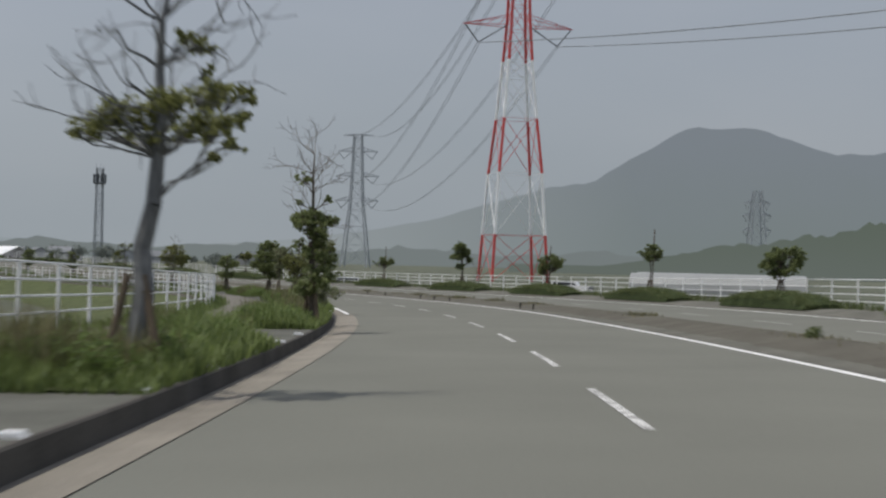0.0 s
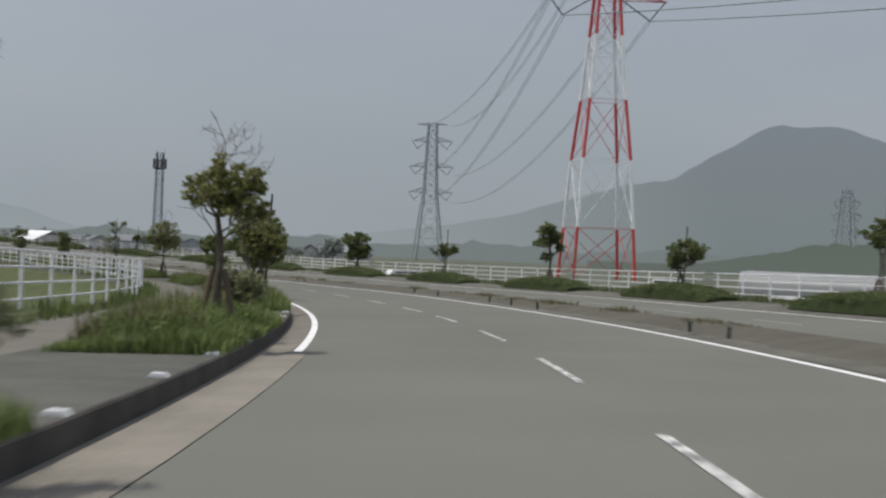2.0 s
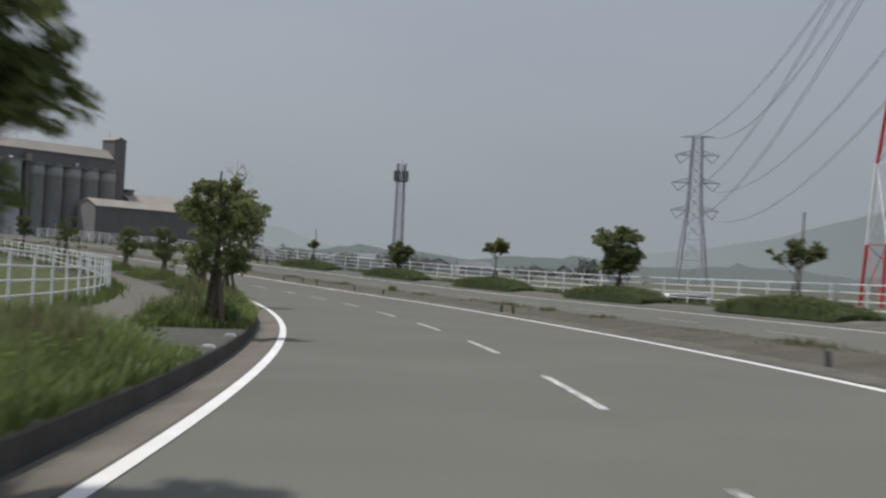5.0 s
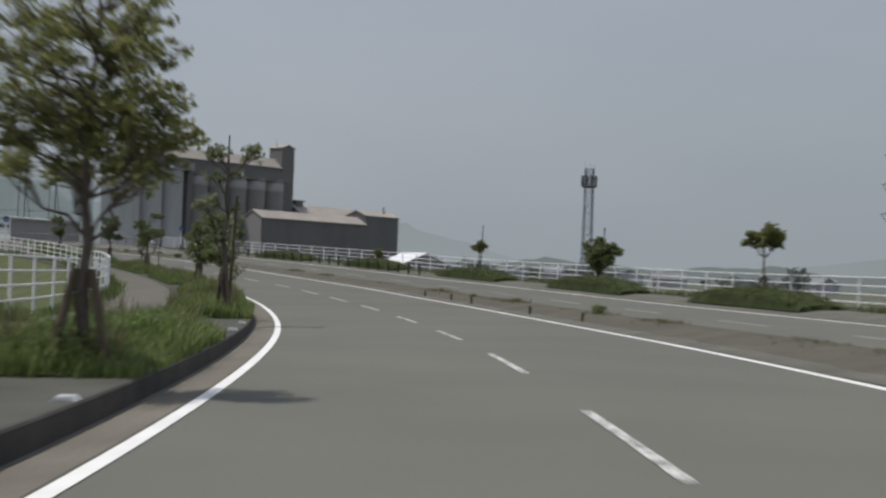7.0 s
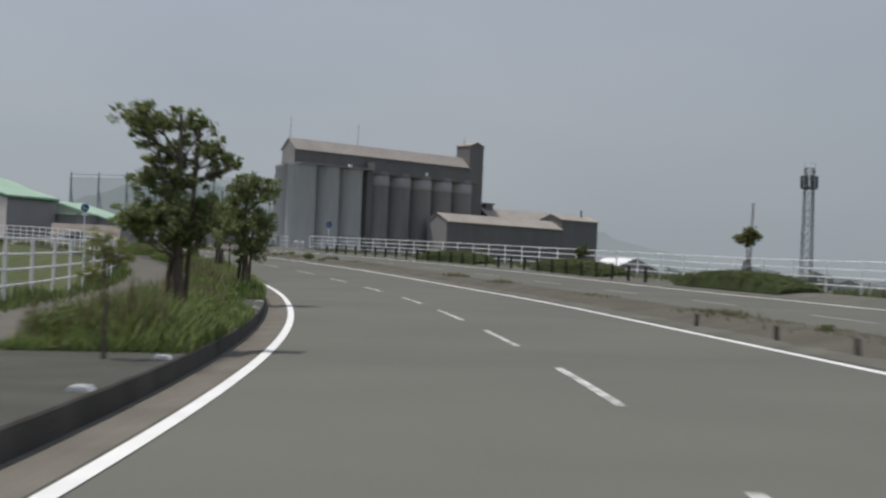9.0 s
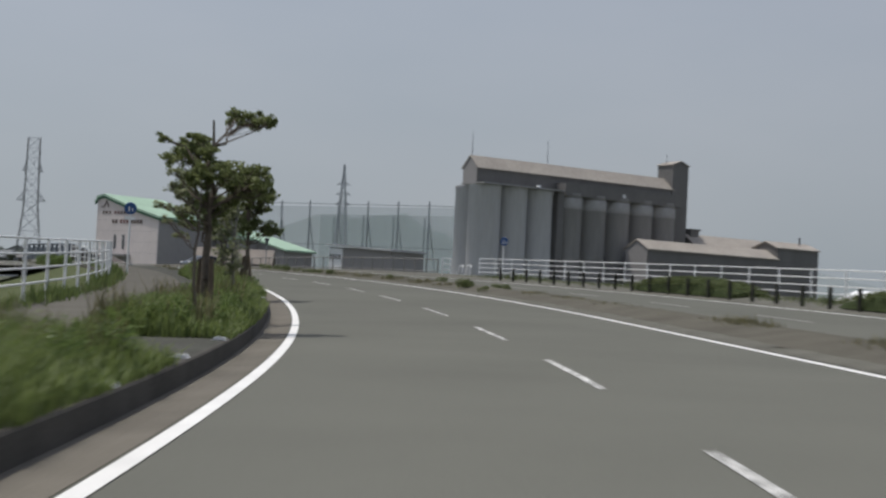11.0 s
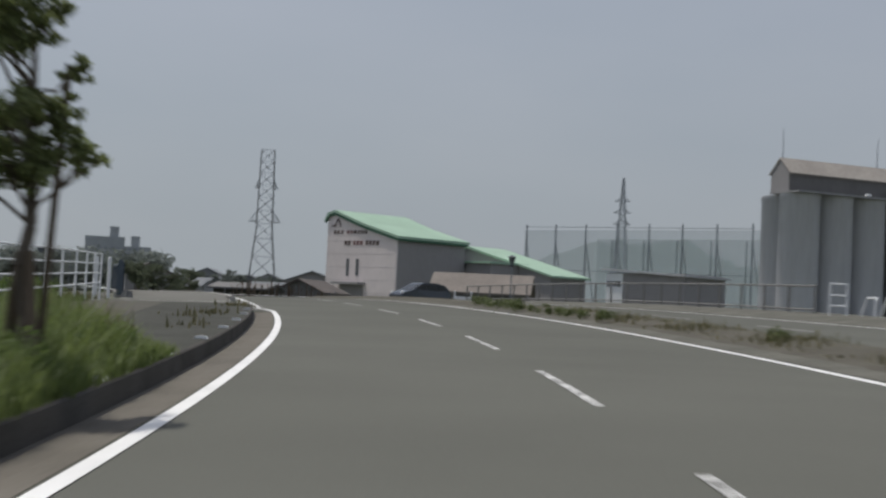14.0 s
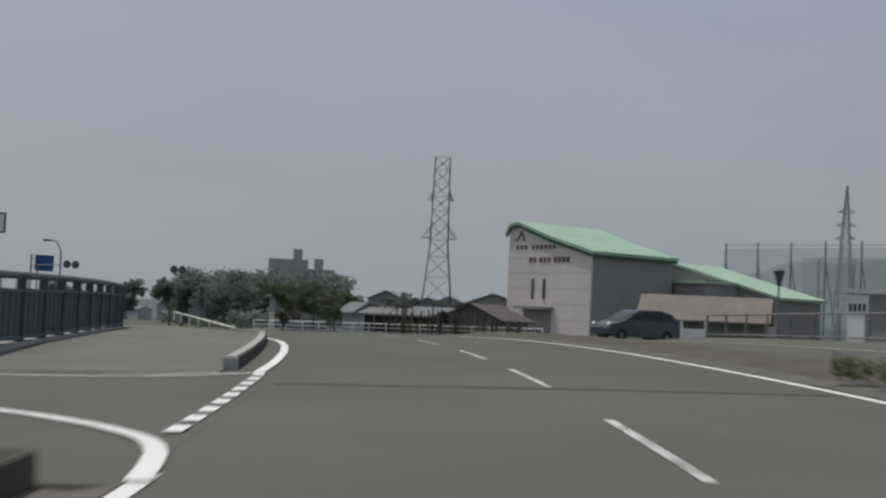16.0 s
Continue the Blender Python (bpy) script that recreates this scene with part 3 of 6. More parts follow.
setting("embankment", Geo().strip(-70, END + 4, [(-26, -4.6), (-15, -2.2), (FENCE_L - 0.8, 0.1), (WALK_O, -0.12), (KERB_O, -0.2), (MED_L, -0.2), (EDGE_R, -0.2), (FENCE_R + 0.8, 0.1), (FENCE_R + 5, -1.2), (FENCE_R + 16, -5.0)], 4), turf, "grassy bank that carries the road")
setting("embankment", Geo().strip(END + 4, 340, [(-60, -4.0), (-40, -2.0), (-12, -0.7), (KERB_O, -0.3), (EDGE_R, -0.2), (FENCE_R + 0.8, 0.1), (FENCE_R + 5, -1.2), (FENCE_R + 16, -5.0)], 4), turf, "grassy bank round the crossing")
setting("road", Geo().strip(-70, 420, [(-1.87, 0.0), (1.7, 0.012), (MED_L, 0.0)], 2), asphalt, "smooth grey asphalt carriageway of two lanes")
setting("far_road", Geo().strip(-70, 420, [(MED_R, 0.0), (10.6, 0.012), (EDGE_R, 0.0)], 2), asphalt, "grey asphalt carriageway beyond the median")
setting("gutter", Geo().strip(-70, END, [(KERB_O, -0.012), (-2.1, -0.02), (-1.87, 0.004)], 2), gutter_mat, "pale concrete gutter beside the kerb")
apron = Geo()
for k in range(31):
    s = -9 + k * 2.05
    e = float(np.interp(s, (5, 40, 52.5), (-1.88, -1.62, -1.62)))
    apron.v += [tuple(at(s, -1.9, 0.006)), tuple(at(s, e, 0.009))]
apron.f = [(2 * k, 2 * k + 1, 2 * k + 3, 2 * k + 2) for k in range(30)]
setting("gutter_apron", apron, gutter_mat, "pale concrete edge of the gutter")
setting("kerb", Geo().strip(-70, END, [(KERB_O + 0.005, -0.1), (KERB_O - 0.01, 0.175), (KERB_O - 0.025, 0.192), (KERB_O - 0.06, 0.195), (KERB_O - 0.06, -0.1)], 2, True), kerb_shade_mat, "weathered concrete kerb with shade painted into its face")
setting("kerb_strip", Geo().strip(-70, END, [(KERB_O - 0.06, 0.193), (-3.4, 0.197), (-4.62, 0.2), (-4.64, -0.05)], 2), strip_asphalt, "dark mossy strip of bitumen between kerb and footpath")
setting("pavement", Geo().strip(-70, END, [(-4.63, 0.196), (-6.2, 0.21), (FENCE_L - 0.3, 0.22), (FENCE_L - 0.32, -0.1)], 2), path_asphalt, "worn pale asphalt footpath behind the planted strip")
setting("median", Geo().strip(-70, 311, [(MED_L, -0.02), (MED_L + 0.05, 0.015), (6.0, 0.045), (6.4, 0.10), (6.8, 0.165), (7.2, 0.19), (7.55, 0.16), (7.8, 0.08), (MED_R - 0.04, 0.015), (MED_R, -0.02)], 1.5), soil, "low rounded median of dry bare soil and grit", True)
ragged = np.random.default_rng(31)
for name, inner, outer in (("median_grit", 5.6, 5.95), ("median_grit", 8.0, 7.78)):
    edge = Geo()
    for k in range(760):
        s = -70 + k * 0.5
        j = ragged.normal() * 0.06 + 0.05 * math.sin(s * 0.9)
        edge.v += [tuple(at(s, inner - math.copysign(0.1, outer - inner) + j * 0.5, 0.010)), tuple(at(s, (inner + outer) / 2, 0.036)), tuple(at(s, outer + j, 0.05 if outer < 7 else 0.095))]
    edge.f = [(3 * k + m, 3 * k + m + 1, 3 * k + m + 4, 3 * k + m + 3) for k in range(759) for m in range(2)]
    setting(name, edge, grit, "grey grit washed along the foot of the median", True)
setting("far_verge", Geo().strip(-70, 311, [(EDGE_R - 0.02, -0.02), (EDGE_R, 0.012), (EDGE_R + 0.5, 0.05), (FENCE_R - 1.5, 0.15), (FENCE_R + 0.8, 0.17), (FENCE_R + 0.8, -0.3)], 2), grit, "dry gritty verge beyond the far carriageway")

# painted lines
def band(name, s0, s1, o, w, label):
    return setting(name, Geo().strip(s0, s1, [(o - w / 2, 0.006 + 0.002), (o + w / 2, 0.006 + 0.002)], 1.0), paint, label)


band("edge_line", 52.5, 263, LINE_L - 0.012, 0.13, "solid white line along the lane's edge")
band("median_line", -70, 311, LINE_R, 0.15, "solid white line beside the median")
band("far_edge_line", -70, 311, FAR_R, 0.15, "solid white line of the far carriageway")
dashes = thing("lane_line", "broken white line of worn paint between the lanes", "road marking")
for i in range(-8, 34):
    s0 = float(np.interp(i, (-8, 0, 1, 2, 6, 7, 13, 14, 16, 17, 18, 19, 23, 24, 25, 29, 30, 34), (-58, 11.1, 19.7, 28.1, 66.2, 74.2, 130.2, 139.2, 157.4, 166.1, 174.3, 182.4, 219.3, 227.4, 236.0, 272.2, 280.1, 315.0)))
    part("dash", Geo().strip(s0, s0 + 4.4, [(DASH - 0.05, 0.018), (DASH + 0.05, 0.018)], 1.1), worn_paint, dashes)
far_dashes = thing("lane_line", "broken white line on the far carriageway", "road marking")
for i in range(-6, 31):
    part("dash", Geo().strip(4.3 + i * 9.0, 8.0 + i * 9.0, [(FAR_DASH - 0.055, 0.018), (FAR_DASH + 0.055, 0.018)], 1.2), faint_paint, far_dashes)

# white pipe fences on both sides
fence("pipe_fence", "white pipe fence with four rails at the field's edge", (lambda d: at(-41 + d, FENCE_R, 0.17), 306), 2.55, (0.25, 0.52, 0.80, 1.08), 1.1, white_steel)
fence("pipe_fence", "tall white pipe fence with four rails behind the footpath", (lambda d: at(-40 + d, float(np.interp(d - 40, (238, 258, 273), (FENCE_L, -6.95, -6.85))), 0.27), 313), 2.8, (0.31, 0.61, 0.9, 1.2), 1.22, white_steel)


# ---------------------------------------------------------------- buildings
def silo_complex():
    m = Matrix.Translation((SILO[0], SILO[1], -3.6)) @ pose(0, 0, 0, 0, 0, SILO[2])
    t = thing("grain_silo", "row of tall grey concrete grain silos under a rusty gabled gallery", "silo", m)
    # x runs along the row, y towards the rear
    # sunlight on the left three cells is painted as a paler concrete
    cell = Geo().lathe(Matrix(), [(3.05, 0), (3.0, 23.3), (3.1, 23.4), (3.1, 24.0)], 32).mesh("silo_cell", silo_mat, True)
    shaded_cell = Geo().lathe(Matrix(), [(3.05, 0), (3.0, 23.3), (3.1, 23.4), (3.1, 24.0)], 32).mesh("silo_cell", silo_shaded, True)
    spots = [2.0, 8.2, 14.4] + [21.8 + 6.2 * k for k in range(5)]
    for row in range(2):
        for x in spots:
            c = part("silo_cell", cell if x < 17 else shaded_cell, silo_mat if x < 17 else silo_shaded, t)
            c.location = (x + 1.5 * row, -2.0 + row * 6.2, 0)
    part("roof_slab", Geo().box(Matrix.Translation((25.5, 1.2, 24.06)), 48.5, 9.0, 0.2), silo_shaded, t)
    walls, roof = Geo(), Geo()
    gable(walls, roof, Matrix.Translation((25.2, 0.4, 24.15)) @ pose(0, 0, 0, 0, 0, 90), 4.4, 50, 3.1, 5.2, 0.2, 0.3)
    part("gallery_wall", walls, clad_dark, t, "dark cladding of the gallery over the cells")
    part("gallery_roof", roof, rust_roof, t, "sun-bleached rusty sheet roof")
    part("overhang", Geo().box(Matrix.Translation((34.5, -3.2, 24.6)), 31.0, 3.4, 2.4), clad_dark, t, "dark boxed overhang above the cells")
    part("gable_face", Geo().prism([(-2.15, 0), (2.15, 0), (2.15, 3.1), (0, 5.1), (-2.15, 3.1)], Matrix.Translation((0.12, 0.4, 24.16)) @ pose(0, 0, 0, 0, 0, 90), 0.06), grey_wall, t, "paler gable end of the gallery")
    tw, tr = Geo(), Geo()
    gable(tw, tr, Matrix.Translation((52.0, 0.2, 0)), 4.4, 4.4, 32.2, 33.0, 0.2, 0.2)
    part("lift_tower", tw, clad_dark, t, "dark lift tower at the end of the row")
    part("tower_roof", tr, rust_roof, t)
    for x, z, h in ((0.4, 29, 5), (18.5, 29, 5), (50.2, 32.5, 2)):
        part("lightning_rod", Geo().tube((x, 0.4, z), (x, 0.4, z + h), 0.07, 0.04, 5), dark_steel, t)
    for x in (12.5, 34.0):
        part("floodlight", Geo().box(Matrix.Translation((x, -4.7, 24.4)), 0.7, 0.6, 0.7), white_sheet, t, "pale floodlight box")
    band_mesh = Geo().lathe(Matrix(), [(3.06, 21.0), (3.1, 21.1), (3.1, 22.9), (3.06, 23.0)], 32).mesh("top_band", silo_band, True)
    for x in spots[3:]:
        c = part("top_band", band_mesh, silo_band, t, "paler concrete band round the cell's head")
        c.location = (x, -2.0, 0)
    part("cap_slab", Geo().box(Matrix.Translation((8.6, -2.2, 24.12)), 19.4, 6.9, 0.3), silo_shaded, t, "thin dark slab over the pale cells")
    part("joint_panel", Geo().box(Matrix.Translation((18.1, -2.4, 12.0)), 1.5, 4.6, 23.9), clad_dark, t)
    # low sheds in front
    s = thing("storage_shed", "long dark low shed with a dusty brown roof beside the silos", "shed", m)
    w, r = Geo(), Geo()
    gable(w, r, Matrix.Translation((50.4, -11, 0)) @ pose(0, 0, 0, 0, 0, 90), 6.2, 36.2, 14.0, 15.7, 0.25, 0.35)
    part("wall", w, clad_dark, s)
    part("roof", r, rust_roof, s, "dusty brown sheet roof")
    part("gable_face", Geo().prism([(-3.05, 0), (3.05, 0), (3.05, 14.0), (0, 15.5), (-3.05, 14.0)], Matrix.Translation((32.2, -11, 0)) @ pose(0, 0, 0, 0, 0, 90), 0.06), grey_wall, s, "paler gable end")
    s2 = thing("storage_shed", "dark taller block at the end of the low shed", "shed", m)
    w, r = Geo(), Geo()
    gable(w, r, Matrix.Translation((74.9, -10.7, 0)) @ pose(0, 0, 0, 0, 0, 90), 6.7, 12.6, 16.3, 17.6, 0.25, 0.3)
    part("wall", w, clad_dark, s2)
    part("roof", r, rust_roof, s2)
    part("flue", Geo().tube((77.5, -12, 16.3), (77.5, -12, 19), 0.2, n=7), dark_steel, s2)
    s3 = thing("storage_shed", "broad shed with a dusty brown roof behind the silos", "shed", m)
    w, r = Geo(), Geo()
    gable(w, r, Matrix.Translation((66, -1, 0)) @ pose(0, 0, 0, 0, 0, 90), 11, 22, 14.5, 18.2, 0.25, 0.4)
    part("wall", w, clad_dark, s3)
    part("roof", r, rust_roof, s3)
    part("vent_cowl", Geo().box(Matrix.Translation((57, -1, 18.6)), 2.4, 1.6, 1.4).box(Matrix.Translation((57, -1, 19.4)), 3.0, 2.2, 0.3), clad_dark, s3)


silo_complex()


def co_op():
    m = Matrix.Translation((COOP[0], COOP[1], 0.5)) @ pose(0, 0, 0, 0, 0, COOP[2])
    t = thing("warehouse", "pale pink warehouse with a mint green lopsided roof", "warehouse", m)
    # front on y = 0 looking to -y, x to the right
    w, d = 14.4, 12.2
    prof = [(0, -1.5), (w, -1.5), (w, 9.1), (7.5, 10.75), (1.7, 12.55), (0.6, 12.35), (0, 11.7)]
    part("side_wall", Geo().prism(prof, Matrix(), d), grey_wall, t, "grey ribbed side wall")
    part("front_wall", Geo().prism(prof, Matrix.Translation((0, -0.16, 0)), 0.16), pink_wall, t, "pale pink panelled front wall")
    part("roof", Geo().prism([(-0.35, 11.5), (0.4, 12.4), (1.7, 12.66), (7.5, 10.86), (w + 0.5, 9.05), (w + 0.5, 9.4), (7.5, 11.2), (1.7, 13.0), (0.1, 12.65), (-0.55, 11.6)], Matrix.Translation((0, -0.45, 0)), d + 0.9), green_roof, t, "mint green sheet roof")
    part("front_trim", Geo().prism([(-0.35, 11.2), (0.4, 12.08), (1.7, 12.32), (7.5, 10.52), (w + 0.4, 8.75), (w + 0.4, 9.03), (7.5, 10.82), (1.7, 12.62), (0.35, 12.36), (-0.4, 11.48)], Matrix.Translation((0, -0.42, 0)), 0.2), dark_green, t, "dark green edge of the roof")
    part("eave_trim", Geo().box(Matrix.Translation((w + 0.3, d / 2, 8.92)), 0.25, d + 0.6, 0.26), dark_green, t)
    for k in range(1, 6):
        part("panel_joint", Geo().box(Matrix.Translation((w / 2, -0.165, k * 1.75)), w - 0.1, 0.012, 0.02), grey_wall, t)
    door = part("rolling_door", Geo().box(Matrix.Translation((5.6, -0.2, 1.3)), 4.8, 0.1, 3.0), grey_wall, t, "grey rolling shutter door")
    for k in range(9):
        part("slat", Geo().box(Matrix.Translation((5.6, -0.262, 0.15 + k * 0.33)), 4.7, 0.03, 0.26), grey_wall, door)
    part("canopy", Geo().box(Matrix.Translation((5.6, -0.85, 3.05)), 5.6, 1.3, 0.3), grey_wall, t, "flat canopy over the shutter")
    for x in (4.6, 6.6):
        part("louvre", Geo().box(Matrix.Translation((x, -0.2, 5.2)), 0.4, 0.12, 2.3), dark_steel, t, "dark narrow louvre")
    part("sign_board", Geo().box(Matrix.Translation((1.1, -0.2, 1.7)), 1.5, 0.1, 1.0), dark_steel, t)
    # unreadable lettering as bars, and the emblem as a plain peak
    x = 1.6
    for k in range(9):
        part("lettering", Geo().box(Matrix.Translation((x, -0.19, 9.95)), 0.42, 0.05, 0.5), mark_red if 2 < k < 5 else mark_dark, t)
        x += 0.75 if k != 2 else 1.25
    x = 4.0
    for k in range(9):
        part("lettering", Geo().box(Matrix.Translation((x, -0.19, 8.5)), 0.46, 0.05, 0.6), mark_red if k in (2, 3, 4) else mark_dark, t)
        x += 0.72 if k not in (1, 4) else 1.1
    part("emblem", Geo().tube((1.6, -0.19, 10.75), (2.2, -0.19, 11.85), 0.11, n=4).tube((2.2, -0.19, 11.85), (2.8, -0.19, 10.75), 0.11, n=4).tube((0.9, -0.19, 10.85), (1.5, -0.19, 10.85), 0.11, n=4), mark_dark, t)
    s = thing("warehouse", "lower warehouse with a long mint green roof", "warehouse", m)
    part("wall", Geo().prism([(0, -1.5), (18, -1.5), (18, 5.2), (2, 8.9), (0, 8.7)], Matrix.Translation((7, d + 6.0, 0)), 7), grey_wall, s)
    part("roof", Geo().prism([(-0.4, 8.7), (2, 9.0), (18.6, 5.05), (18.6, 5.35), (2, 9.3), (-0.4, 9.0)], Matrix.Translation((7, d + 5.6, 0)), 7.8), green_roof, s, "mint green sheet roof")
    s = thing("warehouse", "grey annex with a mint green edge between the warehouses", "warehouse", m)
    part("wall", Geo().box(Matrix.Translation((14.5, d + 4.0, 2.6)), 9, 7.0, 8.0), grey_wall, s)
    part("roof", Geo().box(Matrix.Translation((14.5, d + 3.9, 6.75)), 9.6, 7.6, 0.3), green_roof, s)
    s = thing("store_shed", "white-fronted grey shed with a pale flat roof", "shed", m)
    part("wall", Geo().box(Matrix.Translation((35, 30, 2.3)), 13, 9, 7.8), grey_wall, s)
    part("end_wall", Geo().box(Matrix.Translation((30.0, 25.4, 2.3)), 2.8, 0.15, 7.6), white_sheet, s, "white end wall")
    for k in range(4):
        part("window", Geo().box(Matrix.Translation((29.0 + k * 0.62, 25.3, 4.7)), 0.35, 0.06, 0.8), window_dark, s)
    part("roof", Geo().box(Matrix.Translation((35, 29.9, 6.3)) @ pose(0, 0, 0, 0, 3, 0), 14.2, 10, 0.25), silo_mat, s)


co_op()


def small_house(m, x, y, eave, ridge, wall, roof, label, category="shed"):
    h = thing("shed", label, category, m)
    w, r = Geo(), Geo()
    gable(w, r, Matrix.Translation((0, 0, -0.6)), x, y, eave + 0.6, ridge + 0.6, 0.18, 0.5)
    part("wall", w, wall, h)
    part("roof", r, roof, h)
    return h


small_house(Matrix.Translation((-141, 323, 0.3)) @ pose(0, 0, 0, 0, 0, -57), 7.0, 9, 2.1, 3.8, clad_dark, brown_sheet, "low shed with a brown roof and a dark gable end")
small_house(Matrix.Translation((-158.3, 316.2, -0.2)) @ pose(0, 0, 0, 0, 0, 22), 5.0, 6, 1.9, 3.0, clad_dark, tile_roof, "dark wooden shed with a broad low brown roof")
small_house(Matrix.Translation((-163.5, 317, -0.2)) @ pose(0, 0, 0, 0, 0, 112), 4.2, 6, 1.9, 2.6, grey_wall, town_roof, "low shed with a dull grey roof")
small_house(Matrix.Translation((-160.8, 309.6, -0.4)) @ pose(0, 0, 0, 0, 0, -71.6), 3.0, 6.0, 2.1, 2.5, charred, clad_dark, "long low dark wooden shed behind the stakes")
small_house(Matrix.Translation((-173.1, 314.6, -0.2)) @ pose(0, 0, 0, 0, 0, 75), 1.8, 3, 2.2, 2.8, town_wall, town_roof, "small dull house behind the trees")
small_house(Matrix.Translation((-209.8, 335, 0.4)) @ pose(0, 0, 0, 0, 0, 60), 6, 7, 3.2, 4.4, grey_wall, tile_roof, "grey house among the trees")
small_house(Matrix.Translation((-240, 398, 0.0)) @ pose(0, 0, 0, 0, 0, 40), 14, 22, 3.6, 6.2, grey_wall, town_roof, "long grey hall behind the warehouse")

lattice("red_white_pylon", "tall lattice pylon banded in red and white", Matrix.Translation((RWP[0], RWP[1], -3.6)) @ pose(0, 0, 0, 0, 0, RWP[2]),
        [(0, 7.0), (11.4, 6.3), (26.6, 5.4), (40, 4.1), (54.4, 2.95), (63.5, 2.35), (84, 1.75)],
        [(11.4, red_steel), (26.6, pale_steel), (40, red_steel), (54.4, pale_steel), (84, red_steel)], [(63.0, 14, 2.6, red_steel), (75, 13, 2.6, red_steel)], 0.40, 0.085, pitch=2.5)
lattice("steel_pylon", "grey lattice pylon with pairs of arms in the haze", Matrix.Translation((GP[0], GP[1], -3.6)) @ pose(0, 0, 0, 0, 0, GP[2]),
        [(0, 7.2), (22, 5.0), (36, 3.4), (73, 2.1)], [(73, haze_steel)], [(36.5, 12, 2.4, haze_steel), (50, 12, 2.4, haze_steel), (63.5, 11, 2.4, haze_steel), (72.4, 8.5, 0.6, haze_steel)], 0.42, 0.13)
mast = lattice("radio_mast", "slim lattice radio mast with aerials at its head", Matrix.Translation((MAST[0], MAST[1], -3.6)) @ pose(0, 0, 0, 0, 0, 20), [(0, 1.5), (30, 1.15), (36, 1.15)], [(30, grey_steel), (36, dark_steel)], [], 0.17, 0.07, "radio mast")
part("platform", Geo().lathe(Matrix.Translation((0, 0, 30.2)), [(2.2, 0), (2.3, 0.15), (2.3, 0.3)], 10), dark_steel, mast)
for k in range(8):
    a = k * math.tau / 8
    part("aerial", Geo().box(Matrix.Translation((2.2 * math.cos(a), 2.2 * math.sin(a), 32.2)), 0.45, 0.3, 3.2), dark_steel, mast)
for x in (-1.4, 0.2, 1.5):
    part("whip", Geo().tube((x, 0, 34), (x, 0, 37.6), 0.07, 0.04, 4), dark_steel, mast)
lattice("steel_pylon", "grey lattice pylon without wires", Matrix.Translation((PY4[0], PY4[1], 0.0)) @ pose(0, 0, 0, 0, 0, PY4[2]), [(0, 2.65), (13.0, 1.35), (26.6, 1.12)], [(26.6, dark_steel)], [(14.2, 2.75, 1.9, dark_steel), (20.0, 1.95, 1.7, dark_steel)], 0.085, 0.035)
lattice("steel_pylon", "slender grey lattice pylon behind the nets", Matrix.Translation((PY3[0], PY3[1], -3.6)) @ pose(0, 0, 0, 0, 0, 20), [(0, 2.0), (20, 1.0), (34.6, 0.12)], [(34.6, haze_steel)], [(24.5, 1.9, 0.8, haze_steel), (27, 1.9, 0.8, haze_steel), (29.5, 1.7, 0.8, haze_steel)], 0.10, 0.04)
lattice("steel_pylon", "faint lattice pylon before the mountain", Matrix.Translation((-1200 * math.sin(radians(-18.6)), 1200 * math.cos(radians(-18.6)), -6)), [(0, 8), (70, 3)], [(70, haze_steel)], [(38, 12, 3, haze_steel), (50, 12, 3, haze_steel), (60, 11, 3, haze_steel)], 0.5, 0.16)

# wires between the pylons and on to the right
def wire(a, b, sag, r):
    a, b = Vector(a), Vector(b)
    pts = [a.lerp(b, k / 24) - Vector((0, 0, sag * 4 * (k / 24) * (1 - k / 24))) for k in range(25)]
    g, side = Geo(), (b - a).cross(Vector((0, 0, 1))).normalized() * r
    for p in pts:
        g.v += [tuple(p + side), tuple(p + Vector((0, 0, r))), tuple(p - side), tuple(p - Vector((0, 0, r)))]
    g.f = [(4 * k + m, 4 * k + (m + 1) % 4, 4 * k + 4 + (m + 1) % 4, 4 * k + 4 + m) for k in range(24) for m in range(4)]
    return tagged(part("power_line", g, haze_steel), "thin grey overhead power line between pylons", "power line", "power lines")


rw, gp = Matrix.Translation((RWP[0], RWP[1], -3.6)) @ pose(0, 0, 0, 0, 0, RWP[2]), Matrix.Translation((GP[0], GP[1], -3.6)) @ pose(0, 0, 0, 0, 0, GP[2])
for side in (-1, 1):
    for za, xa, zb, xb in ((58.5, 10, 32.4, 8.7), (70.5, 9.3, 46, 8.7), (84, 1.5, 72, 8)):
        for dx in (-0.35, 0.35):
            wire(rw @ Vector((side * xa + dx, 0, za)), gp @ Vector((side * xb + dx, 0, zb)), 14, 0.075)
    for za, xa, out in ((58.5, 10, 64), (70.5, 9.3, 76)):
        for dx in (-0.35, 0.35):
            wire(rw @ Vector((side * xa + dx, 0, za)), Vector((258 + side * 8 + dx, 66 + side * 6, out)), 9, 0.075)


# ---------------------------------------------------------------- nets of the driving range
net = thing("netting", "tall pale netting hung between poles round a driving range", "net")
for k in range(8):
    p = Vector((-425 + k * 15.5, 705 - k * 0.3, -3.6))
    part("pole", Geo().tube(p, p + Vector((0, 0, 43)), 0.42, 0.3, 8).tube(p + Vector((3, 6, 0)), p + Vector((0, 0, 36)), 0.25, 0.2, 6), grey_steel, net)
for k in range(7):
    p = Vector((-418 + k * 17, 760, -3.6))
    part("pole", Geo().tube(p, p + Vector((0, 0, 40)), 0.35, 0.25, 8), grey_steel, net)
for y in (705, 760):
    part("net_sheet", Geo().box(Matrix.Translation((-370, y, 17)), 112, 0.05, 40), net_mat, net, "fine blue-green netting")
